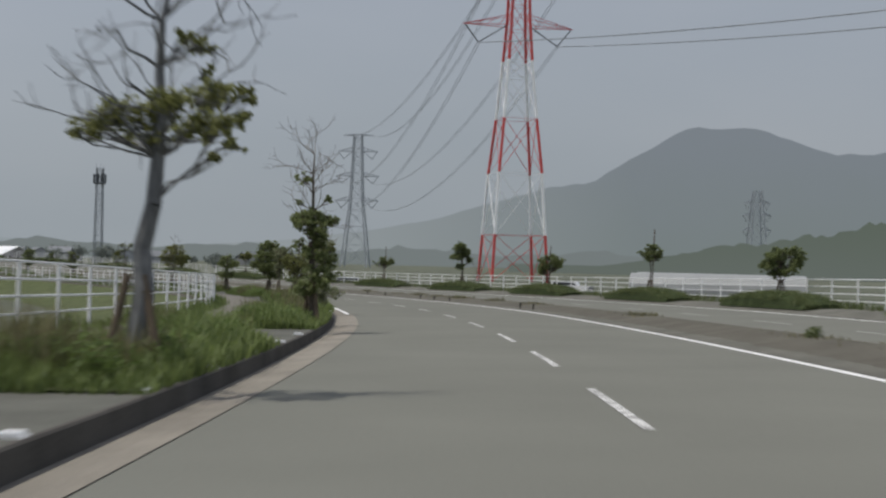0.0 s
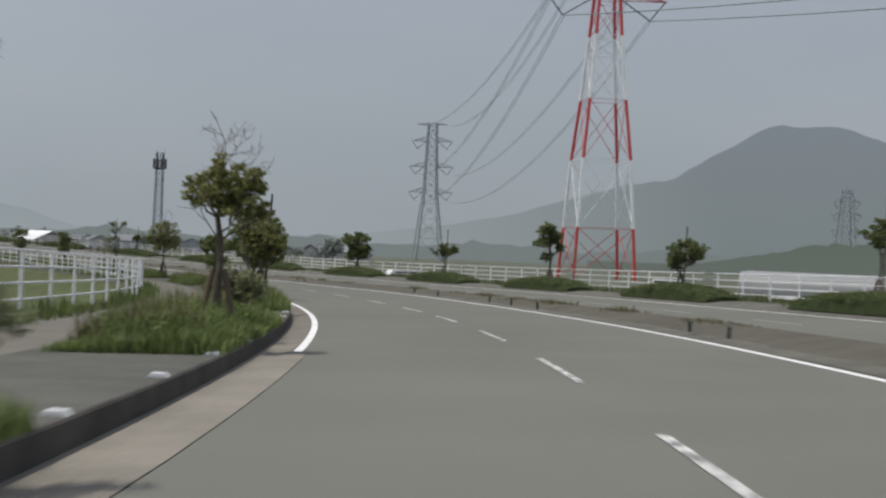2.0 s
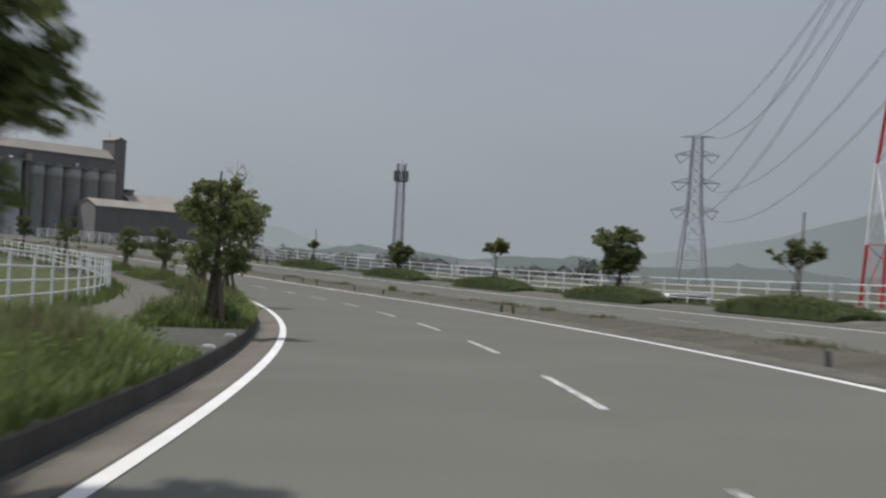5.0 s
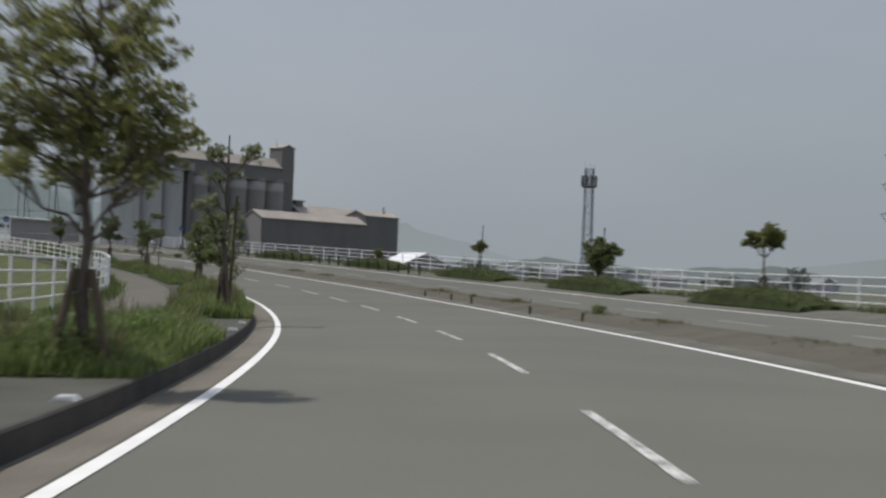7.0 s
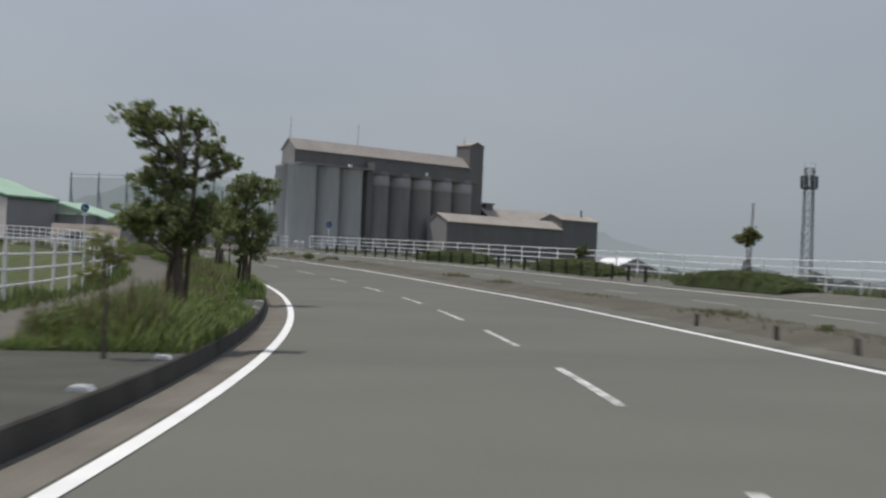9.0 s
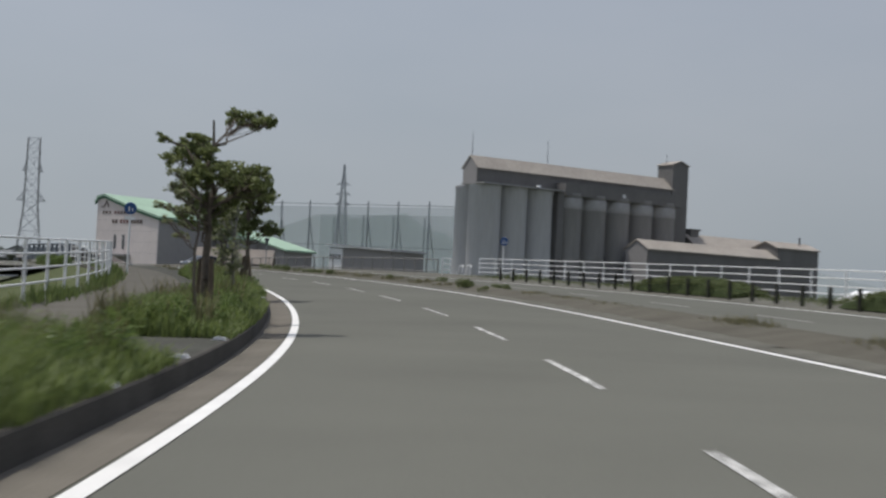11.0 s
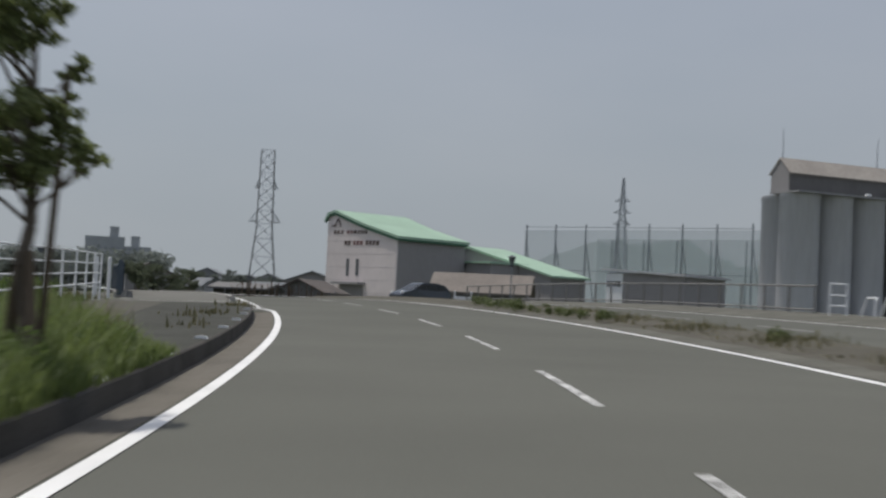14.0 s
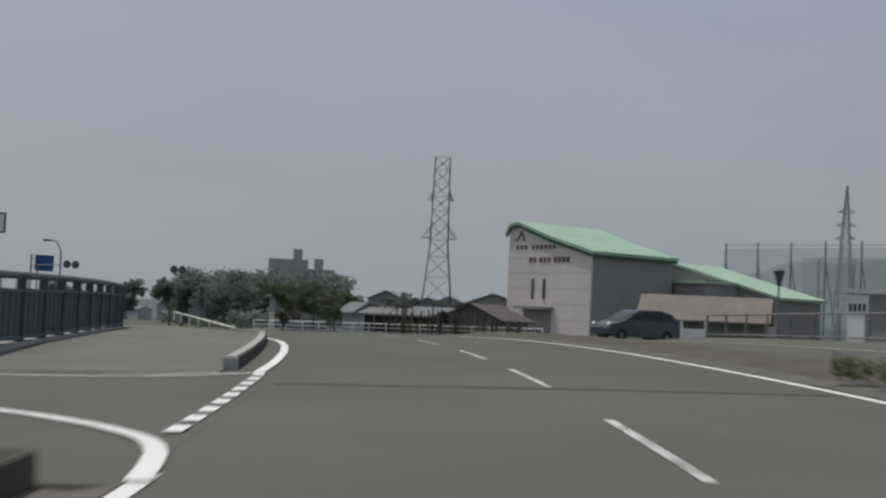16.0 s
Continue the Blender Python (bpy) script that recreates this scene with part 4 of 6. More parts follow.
for z in (24, 42):
    part("top_cable", Geo().tube((-426, 705, z - 3.6), (-316, 703, z - 4.6), 0.14, n=4), grey_steel, net)

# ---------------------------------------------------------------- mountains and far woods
# emission colours with the distance haze already mixed in
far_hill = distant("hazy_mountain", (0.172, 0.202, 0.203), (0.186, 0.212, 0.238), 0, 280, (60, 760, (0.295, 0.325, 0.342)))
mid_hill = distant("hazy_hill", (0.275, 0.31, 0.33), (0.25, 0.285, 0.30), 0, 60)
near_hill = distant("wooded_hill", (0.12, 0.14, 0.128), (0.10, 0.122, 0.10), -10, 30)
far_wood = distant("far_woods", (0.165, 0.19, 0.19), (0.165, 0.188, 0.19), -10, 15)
PK_A = (-50, -34, -26, -23.3, -21.3, -20.3, -18.8, -17.7, -16.1, -15.3, -14.0, -12.3, -10.3, -8.1, -5.9, -3.2, 0, 6, 20)
PK_H = (120, 190, 215, 236, 232, 254, 280, 287, 284, 269, 228, 172, 154, 120, 85, 58, 35, 12, 6)
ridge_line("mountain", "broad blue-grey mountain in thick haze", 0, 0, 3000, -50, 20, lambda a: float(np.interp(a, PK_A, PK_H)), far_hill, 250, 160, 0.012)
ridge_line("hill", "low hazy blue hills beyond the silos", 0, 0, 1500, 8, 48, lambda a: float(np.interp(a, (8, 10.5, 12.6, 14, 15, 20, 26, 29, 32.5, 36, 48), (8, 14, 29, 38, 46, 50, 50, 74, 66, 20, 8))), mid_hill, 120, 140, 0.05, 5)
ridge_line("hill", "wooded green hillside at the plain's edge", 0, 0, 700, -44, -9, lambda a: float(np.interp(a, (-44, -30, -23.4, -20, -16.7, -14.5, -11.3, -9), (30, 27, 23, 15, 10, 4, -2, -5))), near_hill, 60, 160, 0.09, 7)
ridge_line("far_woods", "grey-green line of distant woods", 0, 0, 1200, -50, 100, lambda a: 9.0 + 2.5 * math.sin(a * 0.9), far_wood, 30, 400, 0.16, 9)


# ---------------------------------------------------------------- verge beside the lane: grass, trees, props
ISLANDS = ((-24, -12), (-6, 6), (11.8, 21.6), (29.6, 39.9), (48, 59.0), (67, 77.5), (86, 96.6), (105, 115), (126, 134.8), (144.5, 152.6), (160.6, 171.3), (179, 191), (196, 208.2), (214.5, 225), (231.3, 239.0))
rng = np.random.default_rng(40)
for k, (s0, s1) in enumerate(ISLANDS):
    bed = thing("planting_bed", "overgrown strip of tall green grass behind the kerb", "grass bed", None, "beds along the kerb")
    o0, o1 = -2.47, (-4.25 if s0 < 210 else -4.1)
    heap = Geo()
    rows = [(o0, 0.197), (o0 - 0.1, 0.215), (-3.2, 0.225), (-3.9, 0.225), (o1 + 0.1, 0.215), (o1, 0.197)]
    heap.strip(s0, s1, rows, 1.0)
    part("soil", heap, turf, bed)
    n = int((s1 - s0) * 1250)
    ss, oo = rng.uniform(s0 - 0.1, s1 + 0.1, n), rng.uniform(o1 - 0.12, o0 + 0.12, n)
    dome = 0.5 + 0.75 * np.clip(1 - ((oo + 3.35) / 1.0) ** 2, 0, 1) * np.clip(np.minimum(ss - s0, s1 - ss) / 1.3 + 0.35, 0, 1)
    rise = dome * (np.sin(ss * 1.3 + k) * 0.16 + np.sin(ss * 0.5 + oo * 2 + k * 2) * 0.22 + 1.0)
    spots = [(*at(a, b, 0.2), max(c, 0.25)) for a, b, c in zip(ss, oo, rise)]
    blades = tufts("grass", "", spots, 100 + k, grass_mat, 0.4, parent=bed, width=0.012, lean=0.8)
    blades["kind"] = "stuff"
    n = int((s1 - s0) * 260)
    ss, oo = rng.uniform(s0 + 0.5, s1 - 0.5, n), rng.uniform(o1, o0 - 0.25, n)
    drift = [(a, b, math.sin(a * 0.8 + k * 1.7) + 0.5 * math.sin(b * 3 + a)) for a, b in zip(ss, oo)]
    weeds = tufts("dry_grass", "", [(*at(a, b, 0.2), 0.75 + 0.35 * c) for a, b, c in drift if c > 0.15], 200 + k, weed_mat, 0.62, parent=bed, width=0.011, lean=0.5)
    weeds["kind"] = "stuff"
    # leafy low shrubs among the grass
    bush = Geo()
    for j in range(int((s1 - s0) * 9)):
        a, b = rng.uniform(s0 + 0.4, s1 - 0.4), rng.uniform(o1 + 0.1, o0 - 0.25)
        r = rng.uniform(0.14, 0.30)
        leaf_cloud(bush, rng, at(a, b, 0.24 + r * 0.8), r, int(1900 * r * r) + 60, 0.03, 0.8)
    shrub = part("undergrowth", bush, leaf_shrub, bed, "low leafy green undergrowth")
    shrub["kind"] = "stuff"


tree(on(14, -2.95, 0.2), "pale-trunked street tree with sparse olive leaves and a bare top", 3.9, [(-0.46, 2.39, 0.11), (-0.26, 2.48, 0.13), (-0.04, 2.53, 0.14), (0.2, 2.59, 0.14), (0.41, 2.61, 0.13), (0.61, 2.68, 0.12), (0.78, 2.76, 0.11), (0.96, 2.76, 0.08), (1, 2.52, 0.08), (0.86, 2.38, 0.11), (0.65, 2.42, 0.11), (0.95, 2.23, 0.06), (0.38, 2.4, 0.1), (0.1, 2.35, 0.09), (-0.18, 2.32, 0.08), (0.53, 3.25, 0.1), (0.39, 3.29, 0.06), (0.61, 2.96, 0.06), (-0.59, 2.31, 0.05), (0.73, 2.12, 0.04)],
     11, leaf_mid, grey_bark, bare=20, stakes=3, trunk=0.125, dense=0.9, lean=(0.28, 0), reach=0.2)
tree(on(32.8, -2.62, 0.2), "slim dark-leaved street tree with a bare crooked top", 3.85, [(-0.32, 2.33, 0.15), (-0.16, 2.36, 0.17), (0.06, 2.4, 0.15), (0.26, 2.37, 0.15), (0.44, 2.35, 0.12), (-0.07, 2.16, 0.15), (0.11, 2.13, 0.15), (0, 2.55, 0.09), (-0.22, 3.29, 0.11), (0.38, 2.83, 0.08), (-0.25, 1.8, 0.11), (0.17, 1.8, 0.12), (0.07, 1.61, 0.14), (0.3, 1.42, 0.17), (-0.21, 0.86, 0.17), (0.29, 1.04, 0.19), (0.04, 1.2, 0.14), (-0.32, 2.75, 0.05), (0.18, 1.97, 0.12)],
     12, leaf_dark, bark, bare=18, trunk=0.08, dense=1.1, reach=0.17)
tree(on(38.5, -2.90, 0.2), "thin pale-leaved sapling in the verge", 2.22, [(0.29, 0.23, 2.03, 0.31), (0.25, 0.22, 1.57, 0.31), (0.02, -0.15, 1.21, 0.21), (-0.12, -0.24, 0.77, 0.36), (0.29, 0.22, 0.74, 0.41), (0.66, 0.09, 0.71, 0.23)],
     13, leaf_grey, pale_bark, stakes=0, trunk=0.035, leaf_size=0.08)
tree(on(52, -2.9, 0.2), "flat-topped olive-leaved street tree with bare twigs above", 2.55, [(-0.31, 2.17, 0.13), (-0.08, 2.23, 0.16), (0.15, 2.26, 0.15), (0.34, 2.2, 0.14), (-0.21, 2.02, 0.14), (0.02, 2, 0.16), (0.29, 2.02, 0.16), (0.45, 2.12, 0.11), (0.53, 1.79, 0.12), (0.26, 1.8, 0.13), (-0.42, 1.98, 0.09), (-0.01, 2.47, 0.08), (0.49, 2.35, 0.07), (0.09, 1.85, 0.11)],
     14, leaf_mid, bark, bare=11, stakes=3, trunk=0.075, dense=1.1, reach=0.2)
tree(on(55.4, -2.90, 0.2), "short bushy sapling on two thin stems", 1.05, [(-0.20, -0.13, 0.84, 0.30), (0.14, -0.20, 0.82, 0.32), (-0.03, -0.05, 0.65, 0.30), (0.27, -0.12, 0.65, 0.21)],
     15, leaf_grey, bark, stakes=1, trunk=0.04, leaf_size=0.08)
tree(on(71, -3.15, 0.2), "broad bushy street tree beside a tall dark cane", 2, [(-0.48, 2, 0.12), (-0.26, 2.09, 0.13), (-0.04, 2.1, 0.13), (0.19, 2.04, 0.15), (0.41, 2.05, 0.13), (-0.36, 1.82, 0.13), (-0.1, 1.84, 0.15), (0.17, 1.81, 0.15), (0.46, 1.87, 0.14), (-0.34, 1.59, 0.12), (-0.08, 1.57, 0.15), (0.22, 1.59, 0.15), (0.51, 1.61, 0.14), (-0.18, 1.34, 0.1), (0.12, 1.32, 0.12), (0.46, 1.34, 0.12), (-0.59, 1.97, 0.05)],
     16, leaf_mid, bark, bare=2, trunk=0.07, pole=3.05, dense=1.2)
tree(on(76.5, -3.45, 0.2), "grey-green leafy young tree in the verge", 2.65, [(-0.19, 2.54, 0.1), (0.01, 2.55, 0.11), (0.22, 2.58, 0.09), (0.42, 2.65, 0.07), (0.52, 2.76, 0.03), (0.57, 2.48, 0.06), (-0.22, 2.33, 0.12), (-0.01, 2.34, 0.12), (0.19, 2.36, 0.1), (0.4, 2.39, 0.09), (0.6, 2.38, 0.05), (-0.17, 2.09, 0.12), (0.04, 2.1, 0.12), (0.24, 2.12, 0.09), (0.45, 2.13, 0.08), (0.57, 2.1, 0.04), (-0.05, 1.89, 0.1), (0.15, 1.9, 0.09), (-0.19, 1.78, 0.11), (-0.01, 1.68, 0.09), (0.2, 1.69, 0.07), (-0.17, 1.53, 0.09)],
     17, leaf_grey, bark, stakes=1, trunk=0.05, leaf_size=0.1, dense=1.4)
tree(on(87, -2.95, 0.2), "dense dark green rounded street tree", 3, [(-0.45, 2.93, 0.17), (-0.14, 3.05, 0.19), (0.17, 3.03, 0.19), (0.46, 2.94, 0.17), (0.71, 2.75, 0.18), (0.85, 2.5, 0.15), (-0.5, 2.63, 0.15), (-0.67, 2.32, 0.19), (-0.32, 2.34, 0.24), (0.03, 2.49, 0.27), (0.41, 2.44, 0.24), (0.72, 2.18, 0.22), (-0.95, 1.86, 0.13), (-0.69, 1.86, 0.21), (-0.33, 1.86, 0.24), (0.06, 1.88, 0.26), (0.44, 1.84, 0.24), (0.76, 1.8, 0.19), (-0.47, 1.57, 0.15), (-0.11, 1.47, 0.21), (0.27, 1.45, 0.21), (0.64, 1.43, 0.18), (0.12, 1.19, 0.13), (0.43, 1.22, 0.13)],
     18, leaf_dark, bark, trunk=0.09, dense=1.5)
tree(on(105.5, -2.95, 0.2), "rounded dark green street tree", 2.70, [(-0.22, -0.15, 2.39, 0.34), (0.17, 0.25, 2.44, 0.34), (-0.39, -0.25, 2.00, 0.41), (0.09, 0.16, 1.92, 0.49), (0.57, -0.26, 2.00, 0.39), (-0.22, -0.19, 1.23, 0.47), (0.30, 0.35, 1.18, 0.44)],
     19, leaf_dark, bark, trunk=0.08, dense=1.2)
tree(on(126.7, -3, 0.2), "spreading olive-leaved street tree with a thin bare top", 3.9, [(-0.52, 3.32, 0.17), (-0.15, 3.28, 0.19), (0.26, 3.32, 0.19), (0.56, 3.37, 0.15), (-0.78, 2.99, 0.17), (-0.32, 2.93, 0.21), (0.16, 2.96, 0.21), (0.65, 2.98, 0.17), (-0.99, 2.51, 0.13), (-0.66, 2.6, 0.21), (-0.21, 2.57, 0.23), (0.27, 2.59, 0.23), (0.67, 2.61, 0.19), (-0.75, 2.22, 0.21), (-0.29, 2.19, 0.23), (0.19, 2.21, 0.23), (0.6, 2.23, 0.21), (0.89, 2.33, 0.13), (-0.63, 1.91, 0.16), (-0.26, 1.89, 0.17), (0.33, 1.96, 0.18), (0.72, 1.95, 0.15), (-0.09, 3.56, 0.1), (0.17, 3.54, 0.1)],
     20, leaf_mid, bark, bare=10, trunk=0.07, dense=0.6, reach=0.13, stakes=3)
tree(on(145.3, -3.00, 0.2), "tall open street tree with thin leaning stems and tufts of leaves", 4.04, [(-0.20, 0.03, 3.61, 0.30), (-0.49, -0.03, 3.65, 0.22), (0.49, 0.04, 3.61, 0.30), (0.59, -0.10, 3.71, 0.22), (-0.20, 0.12, 3.09, 0.24), (-0.40, 0.10, 3.15, 0.18), (-0.59, 0.06, 2.49, 0.26), (-0.30, -0.14, 2.53, 0.26), (0.17, 0.01, 2.43, 0.18), (-0.36, -0.06, 1.87, 0.22), (-0.13, -0.09, 1.73, 0.22), (0.23, 0.13, 3.19, 0.18)],
     21, leaf_grey, bark, trunk=0.075, dense=0.7, pole=2.7)
tree(on(149.7, -2.95, 0.2), "tall bright leafy sapling with glossy pale leaves", 2.55, [(0.05, 2.56, 0.08), (-0.02, 2.42, 0.11), (0.15, 2.33, 0.11), (-0.05, 2.17, 0.09), (0.01, 1.99, 0.09), (-0.3, 1.79, 0.12), (-0.02, 1.8, 0.1), (0.21, 1.75, 0.09), (-0.4, 1.6, 0.09), (-0.06, 1.55, 0.1), (0.14, 1.04, 0.12), (0, 0.86, 0.09)],
     22, leaf_grey, pale_bark, stakes=0, trunk=0.04, leaf_size=0.1, dense=0.45)
tree(on(159.5, -3.00, 0.2), "thin brownish sapling in the weeds", 1.19, [(-0.04, -0.09, 1.08, 0.23), (0.11, 0.05, 0.97, 0.18), (-0.11, 0.05, 0.83, 0.16)],
     24, leaf_mid, bark, stakes=0, trunk=0.025, dense=0.6)
tree(on(164.2, -3, 0.2), "layered dark green street tree tied to a tall cane", 2.8, [(-0.59, 2.75, 0.14), (-0.32, 2.71, 0.17), (-0.04, 2.71, 0.16), (0.23, 2.68, 0.12), (-0.43, 2.54, 0.09), (-0.3, 2.29, 0.16), (0.01, 2.34, 0.14), (0.49, 2.34, 0.14), (0.69, 2.23, 0.09), (0.31, 2.39, 0.1), (-0.4, 1.98, 0.14), (-0.1, 1.94, 0.18), (0.19, 2, 0.12), (0.45, 2.14, 0.08), (-0.51, 1.5, 0.18), (-0.15, 1.51, 0.2), (0.22, 1.62, 0.16), (0.02, 1.72, 0.13), (-0.41, 1.3, 0.12), (0.11, 1.29, 0.17), (0.38, 1.37, 0.13)],
     25, leaf_dark, bark, trunk=0.09, dense=1.1, pole=2.65)
tree(on(180.5, -2.9, 0.2), "small layered dark green tree with a cane", 2.5, [(0.03, 2.49, 0.29), (0.45, 2.51, 0.22), (-0.25, 2.22, 0.22), (0.14, 1.89, 0.31), (-0.27, 1.62, 0.26), (0.36, 1.56, 0.26), (0.08, 1.19, 0.28), (0.18, 2.8, 0.12)],
     26, leaf_dark, bark, trunk=0.06, pole=1.9)
tree(on(197.6, -3, 0.2), "slender greyish sapling in the verge", 2.05, [(-0.36, 2.13, 0.06), (-0.29, 2, 0.05), (-0.38, 1.92, 0.06), (-0.24, 1.84, 0.07), (-0.53, 1.7, 0.05), (-0.33, 1.63, 0.06), (-0.17, 1.64, 0.06), (-0.42, 1.47, 0.05), (-0.22, 1.45, 0.06), (-0.25, 1.29, 0.06)],
     27, leaf_grey, bark, stakes=0, trunk=0.035, leaf_size=0.08, dense=0.8)
tree(on(201.2, -3.2, 0.2), "dark green street tree with an umbrella-like top and wooden props", 3.2, [(0.33, 3.33, 0.11), (0.55, 3.32, 0.14), (0.76, 3.3, 0.12), (0.92, 3.26, 0.08), (-0.44, 2.85, 0.14), (-0.22, 2.91, 0.12), (-0.79, 2.87, 0.08), (-0.51, 2.63, 0.16), (-0.26, 2.61, 0.16), (-0.04, 2.66, 0.1), (0.23, 2.34, 0.17), (0.48, 2.34, 0.17), (0.72, 2.31, 0.16), (0.87, 2.16, 0.09), (0.46, 2.12, 0.16), (0.01, 2.32, 0.14), (-0.27, 2.3, 0.16), (-0.43, 2.09, 0.12), (-0.18, 2, 0.17), (0.09, 1.9, 0.17), (-0.29, 1.79, 0.16), (-0.03, 1.69, 0.15), (-0.23, 1.55, 0.09), (-0.45, 1.68, 0.08)],
     28, leaf_dark, bark, trunk=0.085, dense=1.35, splay=False)
tree(on(204.7, -2.95, 0.2), "tall airy pale-leaved sapling beside the kerb", 2.6, [(0.2, 2.55, 0.1), (0.05, 2.65, 0.09), (-0.15, 2.6, 0.08), (0.1, 2.35, 0.11), (-0.22, 2.35, 0.1), (0, 2.1, 0.12), (-0.27, 2.05, 0.1), (-0.1, 1.8, 0.13), (-0.35, 1.75, 0.09), (-0.05, 1.5, 0.12), (-0.27, 1.45, 0.11), (0, 1.2, 0.11), (-0.22, 1.1, 0.11), (-0.1, 0.85, 0.12)],
     29, leaf_grey, pale_bark, stakes=0, trunk=0.035, leaf_size=0.1, dense=0.6)
tree(on(217.3, -2.85, 0.2), "glossy dark green street tree with a full crown and wooden props", 3, [(-0.71, 2.91, 0.1), (-0.49, 2.92, 0.13), (-0.26, 2.95, 0.12), (-0.02, 2.91, 0.13), (0.22, 2.96, 0.11), (0.4, 3.1, 0.11), (0.52, 2.98, 0.08), (0.31, 2.78, 0.13), (0.61, 2.66, 0.11), (0.44, 2.55, 0.14), (0.14, 2.63, 0.15), (-0.13, 2.64, 0.15), (-0.4, 2.68, 0.1), (-0.59, 2.34, 0.1), (-0.37, 2.27, 0.15), (-0.11, 2.32, 0.16), (0.18, 2.31, 0.16), (0.45, 2.33, 0.11), (-0.37, 2, 0.15), (-0.09, 2, 0.16), (0.22, 2.02, 0.14), (-0.5, 1.82, 0.12), (-0.23, 1.72, 0.16), (0.06, 1.74, 0.15), (0.45, 1.8, 0.14), (0.66, 1.76, 0.16), (0.82, 1.68, 0.1)],
     30, leaf_dark, bark, trunk=0.08, dense=1.6)
tree(on(224.0, -2.90, 0.2), "thin half-bare sapling in the verge", 1.10, [(-0.07, 0.15, 0.90, 0.24), (0.11, 0.07, 0.76, 0.24), (-0.04, 0.09, 0.60, 0.21)],
     31, leaf_grey, pale_bark, stakes=0, trunk=0.03, bare=3, dense=0.5)
tree(on(234.5, -2.9, 0.2), "dark green street tree with two tiers of foliage", 2.8, [(-0.62, 2.78, 0.13), (-0.36, 2.86, 0.13), (-0.12, 2.84, 0.15), (0.14, 2.78, 0.09), (-0.47, 2.65, 0.13), (-0.19, 2.61, 0.13), (0.05, 2.63, 0.11), (-0.06, 2.49, 0.1), (0.34, 2.32, 0.08), (-0.61, 1.87, 0.13), (-0.39, 1.97, 0.13), (-0.12, 1.95, 0.15), (0.15, 2, 0.13), (-0.01, 2.14, 0.1), (-0.5, 1.75, 0.11), (-0.23, 1.71, 0.16), (0.07, 1.72, 0.16), (0.32, 1.7, 0.11), (-0.1, 1.54, 0.1), (0.12, 1.53, 0.09)],
     32, leaf_dark, bark, trunk=0.075, dense=1.2, pole=2.4)


# tall fringe of weeds along the foot of the fence, and on the median
ss = rng.uniform(-30, 262, 14000)
oo = FENCE_L + 0.16 + rng.normal(size=14000) * 0.2
tufts("fence_weeds", "dark green weeds along the foot of the white fence", [(*at(a, b, 0.2), 0.5 + 0.6 * max(math.sin(a * 0.55), 0)) for a, b in zip(ss, oo)], 301, grass_mat, 0.42)
MEDIAN_TUFTS = (26.8, 44, 62, 64, 72, 79.5, 82, 86, 91, 96, 104, 110.5, 119, 124.8, 128.5, 131, 136.2, 145.8, 151.7, 155.5, 162.3, 164.2, 166.4, 168.6, 171.5, 174.6, 176.7, 186, 198.5, 206, 216.7, 221, 225.5, 237.9, 247.6, 252.3, 256.5, 259, 264.7, 268.6)
spots = []
for c in MEDIAN_TUFTS:
    along, high = rng.uniform(0.7, 1.9), rng.uniform(0.35, 0.8)
    for _ in range(420):
        d = rng.normal()
        spots.append((*at(c + d * along, 7.12 + rng.normal() * 0.2, 0.14), high * rng.uniform(0.5, 1.2) * math.exp(-0.3 * d * d)))
for _ in range(2600):
    a = rng.uniform(236, 264)
    spots.append((*at(a, 6.8 + rng.normal() * 0.35, 0.12), rng.uniform(0.3, 1.0) * (0.6 + 0.5 * math.sin(a * 1.1))))
for _ in range(5200):
    a = rng.uniform(20, 268)
    if math.sin(a * 0.31) + 0.6 * math.sin(a * 0.83 + 1) > 0.1:
        spots.append((*at(a, 7.2 + rng.normal() * 0.22, 0.13), rng.uniform(0.15, 0.45)))
tufts("median_weeds", "low drifts of dry olive weeds along the median", spots, 302, weed_mat, 0.3, width=0.014, lean=0.6)
bush = Geo()
for c, o, r in ((26.8, 7.0, 0.2), (81.0, 7.15, 0.14), (124.8, 6.9, 0.2), (151.7, 7.1, 0.22), (162.3, 7.1, 0.15), (168.6, 7.0, 0.14), (229.0, 6.2, 0.14), (229.6, 7.2, 0.17), (231.3, 7.4, 0.16), (232.1, 7.4, 0.17), (232.9, 6.3, 0.3), (233.6, 6.6, 0.27), (234.3, 6.9, 0.2), (247.6, 6.7, 0.18), (240.9, 7.4, 0.2), (273.5, 5.85, 0.26), (271.9, 5.85, 0.26), (269.8, 5.85, 0.26), (268.3, 5.85, 0.26), (267.5, 5.85, 0.26), (267.1, 5.85, 0.15), (265.7, 5.94, 0.15), (263.5, 5.91, 0.15), (262.4, 5.92, 0.15), (261.3, 5.87, 0.15), (260.5, 6.08, 0.15), (258.6, 6.11, 0.15), (257.8, 6.04, 0.2), (270.3, 7.50, 0.15)):
    for _ in range(4):
        leaf_cloud(bush, rng, at(c + rng.normal() * r, o + rng.normal() * r * 0.4, 0.1 + r * rng.uniform(0.3, 1.0)), r * 0.75, int(1500 * r * r) + 30, 0.035, 0.8)
tagged(part("median_shrubs", bush, hedge_mat), "small olive green shrubs growing on the median", "shrubs", "", "stuff")
ends = []
for a, b, k in ((260.4, -2.75, 80), (253.4, -3.1, 60), (251.5, -3.4, 30), (246.5, -3.0, 30)):
    ends += [(*at(a + rng.normal() * 0.5, b + rng.normal() * 0.18, 0.19), rng.uniform(0.3, 1.0)) for _ in range(k)]
